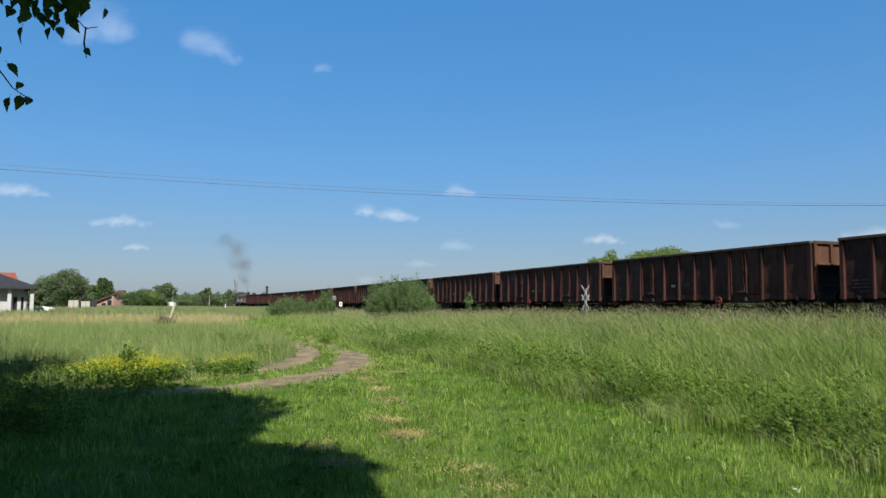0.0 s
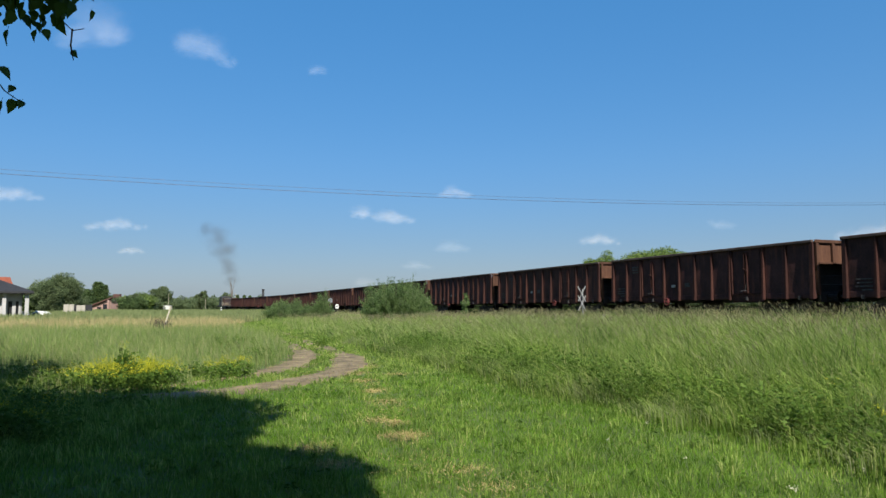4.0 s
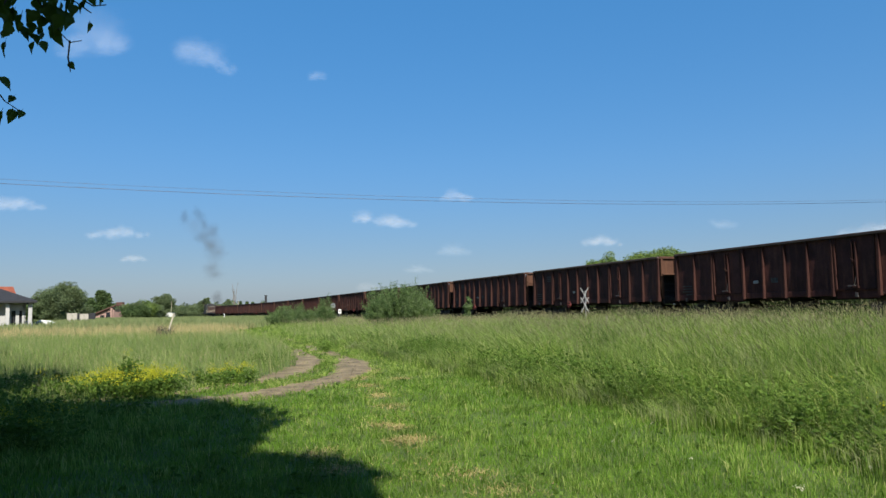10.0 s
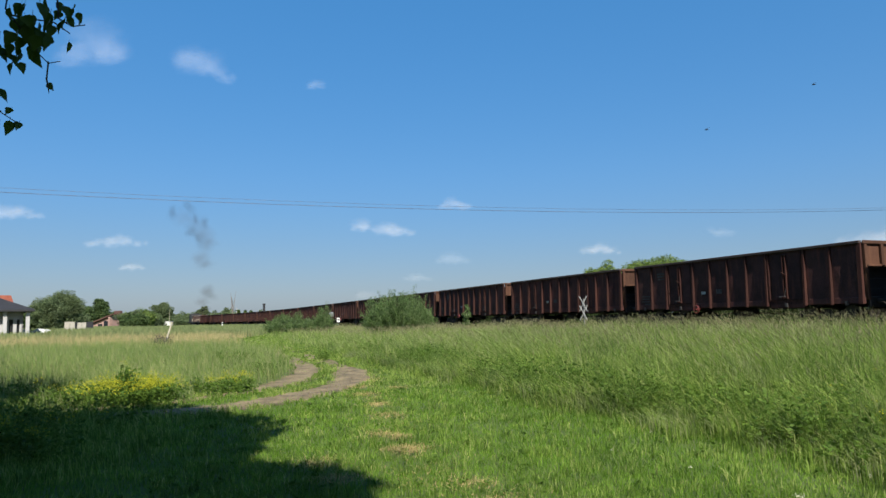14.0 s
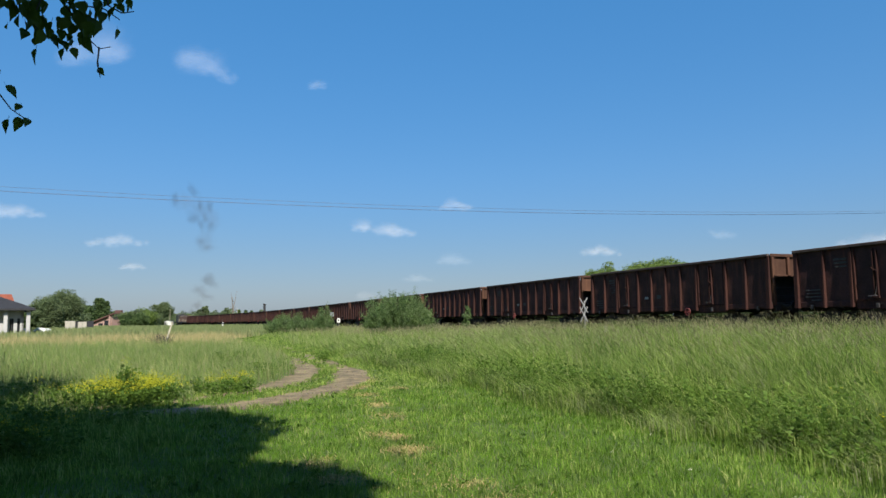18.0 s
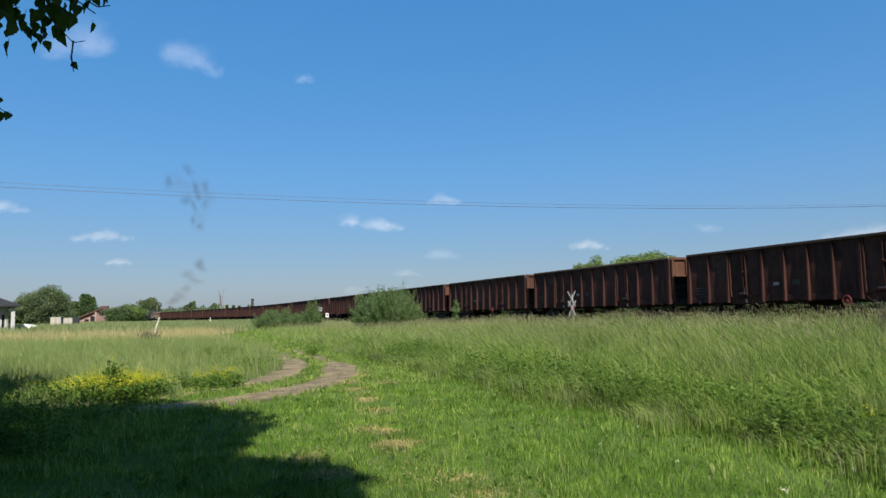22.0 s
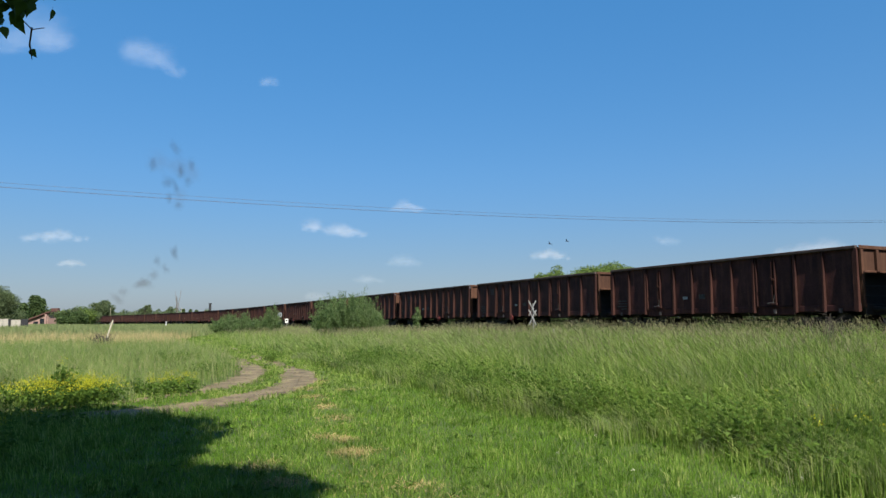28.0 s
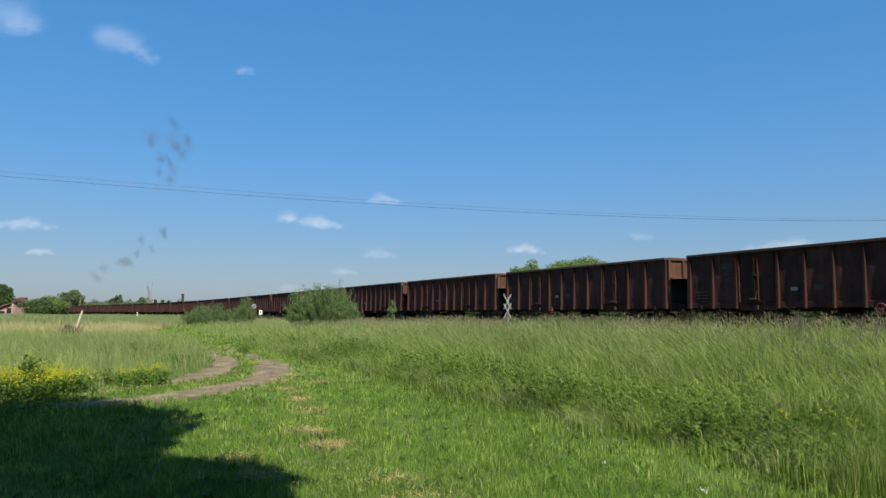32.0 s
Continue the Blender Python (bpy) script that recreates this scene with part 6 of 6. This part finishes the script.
# ---------------------------------------------------------------- the near trees and the hanging branch
def build_near_trees():
    build_tree("birch_tree", "tall birch with hanging leafy branches beside the lane", "tree", -1.9, -4.0, 14.6, 3.3, 4.6, 27000, 0.24, "birch", "bark_white", nclump=170, clump=1.0, trunk=0.17, shell=0.2)
    build_tree("lime_tree", "dense leafy tree beside the lane, out of view, for shade", "tree", -6.8, -4.5, 13.5, 4.4, 2.6, 28000, 0.42, "leaf", nclump=130, clump=1.3, trunk=0.22, shell=0.2)
    build_tree("lime_tree", "dense leafy tree beside the lane, out of view, for shade", "tree", -14.5, -4.0, 13.5, 4.8, 2.0, 15000, 0.42, "leaf", nclump=120, clump=1.4, trunk=0.22, shell=0.2)

    # small birch added behind the eye; shades the hanging twigs and shapes the shadow's edge
    young = build_tree("birch_tree", "young birch added out of view to shade twigs and lane", "tree", 0.42, -1.7, 8.6, 1.1, 3.7, 8000, 0.20, "birch", "bark_white", nclump=80, clump=0.55, trunk=0.09, shell=0.1)
    build_tree("lime_tree", "dense leafy tree beside the lane, out of view, for shade", "tree", -8.8, 1.0, 14.4, 4.2, 3.2, 30000, 0.42, "leaf", nclump=130, clump=1.2, trunk=0.2, shell=0.15)
    # added left of the view to cut the skylight on the shaded grass
    build_tree("lime_tree", "dense leafy tree beside the lane, out of view, for shade", "tree", -13.5, 1.5, 12.5, 4.6, 2.0, 13000, 0.42, "leaf", nclump=110, clump=1.4, trunk=0.22, shell=0.2)
    build_tree("lime_tree", "dense leafy tree beside the lane, out of view, for shade", "tree", -5.0, -9.5, 14.0, 5.0, 2.6, 13000, 0.42, "leaf", nclump=110, clump=1.5, trunk=0.24, shell=0.2)
    # overhead crown added out of view to close the dapples in the shade
    build_tree("lime_tree", "unseen low lime added overhead to fill the lane's shade", "tree", -2.3, 1.1, 8.4, 2.3, 5.1, 14000, 0.24, "leaf", nclump=120, clump=0.9, trunk=0.11, shell=0.1)
    # two crowns added just left of the view, screening the sky on that side
    build_tree("lime_tree", "unseen leafy tree added by the meadow to block the left sky", "tree", -14.8, 12.2, 12.0, 4.0, 0.5, 14000, 0.42, "leaf", nclump=120, clump=1.3, trunk=0.2, shell=0.15)
    build_tree("lime_tree", "unseen leafy tree added by the meadow to block the left sky", "tree", -21.0, 15.0, 12.5, 4.4, 0.5, 11000, 0.5, "leaf", nclump=100, clump=1.5, trunk=0.2, shell=0.15)
    bm = B()
    way = [Vector((0.0, 0.0, 4.3)), Vector((-0.5, 1.0, 4.5)), Vector((-0.95, 2.2, 3.7)), Vector((-1.08, 2.8, 2.75)), Vector((-1.07, 2.83, 2.3))]
    for n in range(4):
        rod(bm, way[n], way[n + 1], 0.030 - 0.008 * n, 0.022 - 0.0065 * n, 7)
    part("bough", bm, "bark", young, "thin drooping bough over the lane")
    build_tree("birch_tree", "birch with boughs spreading over the lane", "tree", -4.6, -1.2, 11.5, 3.5, 5.2, 22000, 0.28, "birch", "bark_white", nclump=120, clump=1.0, trunk=0.14, shell=0.15)
    # trees added out of view to hold back skylight from the shaded grass
    for x, y, h, r in ((-14.6, 7.0, 11.0, 3.6), (4.5, -17, 11.5, 4.6), (12.5, -19, 12.5, 5.0), (21, -20, 12.0, 5.0), (-21, 4, 12.5, 5.2), (-20.5, -7, 13.0, 5.2), (-12, -13, 14.0, 5.0), (-3, -17, 14.0, 5.0)):
        build_tree("lime_tree", "unseen leafy tree added round the lane to block skylight", "tree", x, y, h, r, 1.2, 9000, 0.55, "leaf", nclump=100, clump=1.6, trunk=0.22, shell=0.2)


# twigs and leaves of the branch that hangs into the view, as (right, up) in millimetres from its tip
TWIGS = [[(-48, 230), (-62, 110), (-40, 76), (-26, 60), (-11, 38), (2, 27), (19, 27)], [(2, 27), (0, 0)], [(-190, 70), (-118, -34), (-96, -66), (-78, -92), (-60, -100)], [(5, 220), (14, 108), (35, 92), (54, 95)], [(-72, 240), (-86, 96), (-96, 60), (-90, 40)], [(-160, 230), (-120, 90), (-102, 62)], [(-53, 96), (-38, 100), (8, 94), (32, 76)]]
LEAVES = [(-97, 45, 1.1), (-88, 30, 1.2), (-74, 40, 1.0), (-80, 14, 1.0), (-92, 12, 1.0), (-70, 55, 1.1), (-100, 62, 1.1), (-20, 30, 1.1), (-12, 46, 1.0), (-30, 60, 1.1), (-42, 40, 0.9), (-118, 98, 1.1), (-93, 96, 1.0), (-114, 74, 1.2), (-96, 70, 1.0), (-93, 40, 0.8), (-105, 36, 0.7), (-123, 58, 1.1), (-38, 100, 1.2), (-32, 70, 1.2), (-22, 82, 1.1), (-19, 44, 1.2), (-6, 74, 1.2), (-43, 42, 0.9), (-30, 52, 0.9), (2, 104, 1.1), (22, 102, 0.9), (30, 70, 0.7), (19, 80, 0.7), (43, 95, 0.6), (2, -14, 0.55), (-38, 8, 0.7), (-52, 22, 0.8)]
LOW_LEAVES = [(-104, -42, 1.1), (-88, -58, 1.1), (-102, -86, 1.1), (-85, -108, 1.1), (-69, -108, 1.1), (-56, -105, 0.8), (-65, -92, 0.7), (-132, -60, 1.1), (-128, -14, 1.1)]
BRANCH_TIP = Vector((-0.599, 1.114, 2.036))


def leaf_mesh(k):
    """A birch leaf: a toothed kite with a fold along its midrib and a thin stalk."""
    rng = random.Random(k)
    bm = B()
    half = [(0.0, 0.0), (0.012, -0.004), (0.019, -0.013), (0.017, -0.018), (0.0165, -0.022), (0.012, -0.028), (0.0115, -0.031), (0.006, -0.039), (0.0, -0.050)]
    mid = [bm.verts.new((0, 0.002 * math.sin(i), z)) for i, (x, z) in enumerate(half)]
    for sd in (-1, 1):
        edge = [bm.verts.new((sd * x * rng.uniform(0.9, 1.1), -0.35 * x + rng.uniform(-0.001, 0.001), z + rng.uniform(-0.0015, 0.0015))) for x, z in half[1:-1]]
        ring = [mid[0], *edge, mid[-1]]
        for i in range(len(ring) - 1):
            vs = []
            for v in (mid[i], ring[i], ring[i + 1], mid[i + 1]):
                if v not in vs:
                    vs.append(v)
            if len(vs) > 2:
                bm.faces.new(vs)
    rod(bm, (0, 0, 0), (0.001, 0.001, 0.011), 0.0006, n=5)
    return finish("leaf", bm, "birch_dark", True)


def build_branch(low):
    br = tagged(new("birch_branch"), "lower hanging birch twig with dark serrated leaves" if low else "hanging birch twigs with dark serrated leaves", "branch", "hanging birch twigs")
    br.matrix_basis = Matrix.Translation(BRANCH_TIP) @ pose(0, 0, 0, 0, 0, 28)
    rng = random.Random(3)
    for n, pts in enumerate(TWIGS):
        if (n == 2) != low:
            continue
        bm = B()
        q = [Vector((x / 1000, 0.012 * math.sin(i * 1.7), z / 1000)) for i, (x, z) in enumerate(pts)]
        for i in range(len(q) - 1):
            f = 1 - i / len(q)
            rod(bm, q[i], q[i + 1], 0.0006 + 0.0009 * f, 0.0005 + 0.0008 * f, 6)
        part("twig", bm, "twig", br)
    shapes = [leaf_mesh(k) for k in range(4)]
    here = LOW_LEAVES if low else LEAVES
    more = [] if low else [(min(x + rng.uniform(-26, 24), 44), z + rng.uniform(-6, 34), k * rng.uniform(0.6, 0.9)) for x, z, k in here + here if z > 28]
    # more leaves up the twigs, towards the bough
    more += [] if low else [(rng.uniform(-140, 50), rng.uniform(78, 205), rng.uniform(0.6, 1.1)) for _ in range(44)]
    for i, (x, z, k) in enumerate(here + more):
        k *= 0.47 if low else 0.58
        m = pose(x / 1000, rng.uniform(-0.05, 0.05), (z + 22 * k) / 1000, rng.uniform(-25, 25), rng.uniform(-35, 35), rng.uniform(-75, 75)) @ Matrix.Diagonal((k, k, k, 1))
        part("leaf", shapes[i % 4], None, br, at=m)
    if not low:
        bm = B()
        for i in range(8):
            rod(bm, (0.0006 * i, 0, -0.001 - 0.0032 * i), (0.0006 * i + 0.0005, 0, -0.0042 - 0.0032 * i), 0.0018 - 0.00015 * i, 0.0013 - 0.0001 * i, 7)
        part("catkin", bm, "twig", br, "thin brown catkin")
    return br


BRANCH, LOW_TWIG = build_branch(False), build_branch(True)
build_near_trees()
build_weeds()
build_straw()


# ---------------------------------------------------------------- clouds and smoke
def sheet(w, h, n, bow, turn):
    """One curved sheet of vapour, w by h, standing up and turned about the vertical."""
    g = np.linspace(-1, 1, n)
    u, v = np.meshgrid(g, g, indexing="ij")
    x, z = u * w / 2, v * h / 2
    y = bow * (u * u + v * v)
    c, sn = math.cos(turn), math.sin(turn)
    verts = np.c_[(x * c - y * sn).ravel(), (x * sn + y * c).ravel(), z.ravel()]
    i, j = np.meshgrid(np.arange(n - 1), np.arange(n - 1), indexing="ij")
    i, j = i.ravel(), j.ravel()
    f = np.c_[i * n + j, (i + 1) * n + j, (i + 1) * n + j + 1, i * n + j + 1]
    return verts, [f], np.c_[u.ravel(), v.ravel()]


def vapour(name, sheets, mat):
    vs, fs = joined([(v, f) for v, f, _ in sheets])
    return raw_mesh(name, vs, fs, mat, np.concatenate([uv for _, _, uv in sheets]))


# clouds: bearing column, rise above the eye line, width and height, all at 1215 to the unit
BRIGHT = [(14, 208, 130, 34), (208, 150, 120, 30), (238, 103, 50, 18), (646, 168, 42, 26),
              (702, 160, 86, 28), (815, 203, 70, 24), (1072, 117, 84, 24), (1592, 128, 220, 50),
              (1740, 160, 120, 60)]
THIN = [(362, 472, 132, 66), (158, 512, 150, 96)]
FAINT = [(566, 430, 40, 26), (808, 105, 70, 26), (1290, 145, 60, 26), (655, 45, 50, 22), (745, 75, 60, 22)]


def build_clouds():
    rng = random.Random(21)
    for px, up, w, h, kind in [(*v, 0) for v in BRIGHT] + [(*v, 1) for v in THIN] + [(*v, 2) for v in FAINT]:
        d = 3000.0 + px
        k = d / 1215
        ob = new("cloud")
        ob.location = ((px - 784) / 1215 * d, d, EYE[2] + up / 1215 * d)
        tagged(ob, ("small bright white fair-weather cloud with a flat base", "thin soft white cloud", "faint wisp of white cloud")[kind], "cloud", "fair-weather clouds")
        n = max(4, min(9, int(w / h * 2.4)))
        for i in range(n):
            u = (i + 0.5) / n * 2 - 1
            r = h * (1.0 - 0.55 * abs(u + 0.15)) * rng.uniform(0.8, 1.2)
            me = vapour("puff", [sheet(r * 1.9 * k, r * k * 1.15, 7, -r * k * 0.1, 0.0)], ("cloud", "thin_cloud", "faint_cloud")[kind])
            part("puff", me, None, ob, at=pose(u * (w - r) * 0.5 * k, i * 4.0, ((r - h) * 0.38 - u * (16 if px == 362 else 0)) * k + rng.uniform(-0.06, 0.06) * h * k, 0, rng.uniform(-14, 14), 0))


build_clouds()
SMOKE = []


def build_smoke():
    shapes = [vapour("smoke_puff", [sheet(w, h, 7, 0.0, 0.0)], "smoke") for w, h in ((7.0, 5.4), (8.6, 4.8), (6.4, 5.8), (9.2, 5.2))]
    for k in range(20):
        ob = new("smoke_puff", shapes[k % 4])
        tagged(ob, "thin black wisp of exhaust smoke", "smoke", "smoke of the locomotive")
        SMOKE.append(ob)
    # fainter, broader veils that hang on when the dark wisps have gone
    wide = [vapour("smoke_veil", [sheet(w, h, 7, 0.0, 0.0)], "thin_smoke") for w, h in ((7.5, 9.5), (9.0, 8.0), (6.5, 10.5))]
    for k in range(4):
        ob = new("smoke_veil", wide[k % 3])
        tagged(ob, "faint grey veil of old exhaust smoke", "smoke", "smoke of the locomotive")
        SMOKE.append(ob)


build_smoke()


def build_bird():
    b = tagged(new("swallow"), "small dark swallow flying over the field", "bird", "swallows in the air")
    bm = B()
    bmesh.ops.create_icosphere(bm, subdivisions=2, radius=1, matrix=Matrix.Diagonal((0.085, 0.022, 0.022, 1)))
    part("body", bm, "black", b, smooth=True)
    for d in (-1, 1):
        bm = B()
        up = [(0.035, 0.0), (0.05, 0.06), (0.01, 0.12), (-0.06, 0.17), (-0.02, 0.08), (-0.03, 0.0)]
        lo = [bm.verts.new((x, d * y, 0.02 + 0.25 * y)) for x, y in up]
        hi = [bm.verts.new((x, d * y, 0.026 + 0.25 * y)) for x, y in up]
        bm.faces.new(lo)
        bm.faces.new(hi[::-1])
        for i in range(6):
            j = (i + 1) % 6
            bm.faces.new((lo[i], lo[j], hi[j], hi[i]))
        part("wing", bm, "black", b)
        bm = B()
        rod(bm, (-0.07, 0, 0), (-0.15, d * 0.03, 0.005), 0.012, 0.003, 5)
        part("tail_feather", bm, "black", b)
    return b


BIRDS = [build_bird()]
for _at in ((23.7, 27.5, 12.7), (-9, -14, 7), (-7, -15, 7)):
    BIRDS.append(copy_thing(BIRDS[0], pose(*_at)))


# ---------------------------------------------------------------- what moves
def stack_at(t):
    m = train_pose(LOCO_S + run(t))
    return m @ Vector((-3.6, 0, 2.2)), math.degrees(m.to_euler().z) - 180


# seconds and the places of the two swallows
FLIGHT = [[(0, 20.96, 26.97, 12.98), (6, 22.06, 26.62, 11.64), (12, 17.71, 29.64, 11.8), (13, 15.39, 31.05, 11.34), (14, 13.02, 32.4, 10.38), (16, 13.89, 30.67, 14.34), (18, 20.18, 28.0, 11.82),
           (19, 17.46, 29.8, 11.77), (20, 20.31, 28.8, 8.96), (21, 18.92, 30.25, 6.39), (22, 21.93, 28.0, 7.17), (25, 23.49, 26.08, 9.61), (27, 14.73, 32.46, 6.67), (28, 8.2, 34.84, 5.49),
           (29, 2.33, 35.54, 6.86), (30, 6.87, 34.18, 10.57), (32, 16.07, 27.45, 18.46)],
          [(0, 23.7, 27.54, 12.74), (6, 22.27, 28.55, 13.13), (12, 21.58, 29.36, 12.38), (13, 19.94, 30.54, 12.25), (14, 17.99, 31.71, 12.29), (16, 18.9, 30.19, 14.86), (18, 22.06, 29.31, 11.52),
           (19, 19.4, 30.9, 12.21), (20, 22.17, 30.03, 8.74), (21, 20.32, 31.73, 6.49), (22, 23.79, 29.15, 6.88), (25, 25.53, 27.11, 9.19), (27, 16.52, 33.77, 7.16), (28, 9.54, 36.54, 5.83),
           (29, 3.7, 37.31, 7.76), (30, 8.12, 35.66, 11.91), (32, 17.94, 28.25, 19.6)]]
# two more swallows dart past close to the lane
DART = [[(0, -9, -14, 7), (20.5, 10, -14, 6), (21.3, 3.5, 1.0, 3.0), (21.5, -1.85, 5.0, 2.6), (21.7, -7.5, 7.5, 3.4), (23, -25, -5, 8), (32, -12, -25, 9)],
        [(0, -7, -15, 7), (20.5, 12, -13, 6), (21.3, 4.6, 1.4, 2.9), (21.5, -0.95, 5.0, 2.45), (21.7, -6.6, 7.9, 3.2), (23, -23, -6, 8), (32, -10, -26, 9)]]
# seconds, and how far the wind carries the branch
SWAY = [(0, 0.0, 0.0, 0.0), (1, -0.001, -0.001, 0.0), (2, -0.004, -0.003, 0.002), (3, -0.008, -0.005, 0.0), (6, -0.010, -0.006, 0.002), (7, -0.009, -0.006, 0.004),
        (9, -0.014, -0.006, -0.005), (11, -0.014, -0.006, -0.003), (13, -0.006, -0.002, -0.005), (14, -0.043, -0.014, -0.027), (17, -0.003, 0.002, -0.010),
        (19, 0.039, 0.015, 0.014), (21, 0.030, 0.011, 0.012), (23, -0.006, 0.001, -0.011), (25, -0.012, 0.001, -0.020), (28, 0.016, 0.003, 0.014), (30, 0.003, -0.011, 0.034), (32, -0.010, -0.025, 0.049)]


def motions():
    times = [k * 1.0 for k in range(33)]
    for ob, s0 in TRAIN:
        walk(ob, [(t, train_pose(s0 + run(t))) for t in times])
    spin = []
    turns = int(math.degrees(run(32.0) / 0.46) / 85) + 2
    for k in range(turns + 1):
        want = run(32.0) * k / turns
        lo, hi = 0.0, 32.0
        for _ in range(24):
            mid = (lo + hi) / 2
            lo, hi = (mid, hi) if run(mid) < want else (lo, mid)
        spin.append((32.0 if k == turns else lo, math.degrees(want / 0.46)))
    for ob, s0 in TRAIN[6:]:
        for bog in ob.children:
            for ws in bog.children:
                if ws.name.startswith("wheelset"):
                    x, y, z = ws.location
                    walk(ws, [(t, pose(x, y, z, 0, a, 0)) for t, a in spin])
    for ob, rows in zip(BIRDS, FLIGHT):
        walk(ob, [(t, pose(x, y, z, 25 * math.sin(t * 2.1), -12, 150 + 35 * math.sin(t * 0.8))) for t, x, y, z in rows])
    for ob, rows in zip(BIRDS[2:], DART):
        walk(ob, [(t, pose(x, y, z, 20 * math.sin(t), 0, 150)) for t, x, y, z in rows])
    walk(LOW_TWIG, [(t, Matrix.Translation(BRANCH_TIP + Vector((dx, dy, dz)) * 0.15 - Vector((0.017, 0.008, 0.003))) @ pose(0, 0, 0, 0, 1.2 * math.sin(t * 0.7), 28)) for t, dx, dy, dz in SWAY])
    walk(BRANCH, [(t, Matrix.Translation(BRANCH_TIP + Vector((dx, dy, dz))) @ pose(0, 0, 0, 0, 1.5 * math.sin(t * 0.9), 28)) for t, dx, dy, dz in SWAY])
    walk(LOCO, [(t, train_pose(LOCO_S + run(t))) for t in times])
    rng = random.Random(11)
    side = Vector((0.95, 0.31, 0))
    for k, ob in enumerate(SMOKE):
        veil = k >= 20
        f = (k + rng.uniform(0.0, 0.9)) / 20
        born = -12 + 36 * f
        born = -7 + 3.4 * (k - 20) if veil else born
        a = 0.8 * math.sin(born * 1.1) + 0.4 * math.sin(born * 2.7 + 1) + 0.7 * rng.gauss(0, 1)
        b, c = rng.gauss(0, 1), rng.gauss(0, 1)
        roll, turn = rng.uniform(5, 50) * rng.choice((-1, 1)), 12 * math.sin(k * 2.3)
        pace = 0.85 + 0.35 * float(step(-6, 2, born)) - 0.45 * float(step(5, 9, born)) + 0.3 * float(step(16, 20, born))
        rows = []
        for t in [j * 1.0 for j in range(33)]:
            age = t - born
            q, _ = stack_at(t if age <= 0 else born)
            if age > 0:
                rise = pace * age + 5.0 * (1 - math.exp(-age / 3.2)) * (1 - 0.5 * float(step(5, 9, born)))
                wind = 0.0
                for i in range(8):
                    now = born + age * (i + 0.5) / 8
                    wind += (-1.0 + 1.0 * float(step(9, 19, now)) + 0.7 * float(step(20, 28, now)) + 0.008 * rise) * age / 8
                sp = 0.3 + 0.22 * age ** 0.92 + 0.12 * max(0.0, age - 12)
                q = q + side * (wind + a * sp * (0.5 - 0.22 * float(step(8, 18, age)))) + Vector((0, b * sp * 0.5, rise + c * sp * 0.5))
            # a wisp leaves the stack edge on, opens out as it rises, and thins as it ages
            spread = 0.0 if age <= 0 else float(step(-1.2, 6, age)) * (1 if veil else 1 - 0.68 * float(step(9, 18, age)))
            face = math.degrees(math.atan2(q.y, q.x)) - (90 + turn) * spread
            rows.append((t, Matrix.Translation(q) @ pose(0, 0, 0, 0, roll * min(1.0, max(0.0, age) / 4), face)))
        walk(ob, rows)


motions()
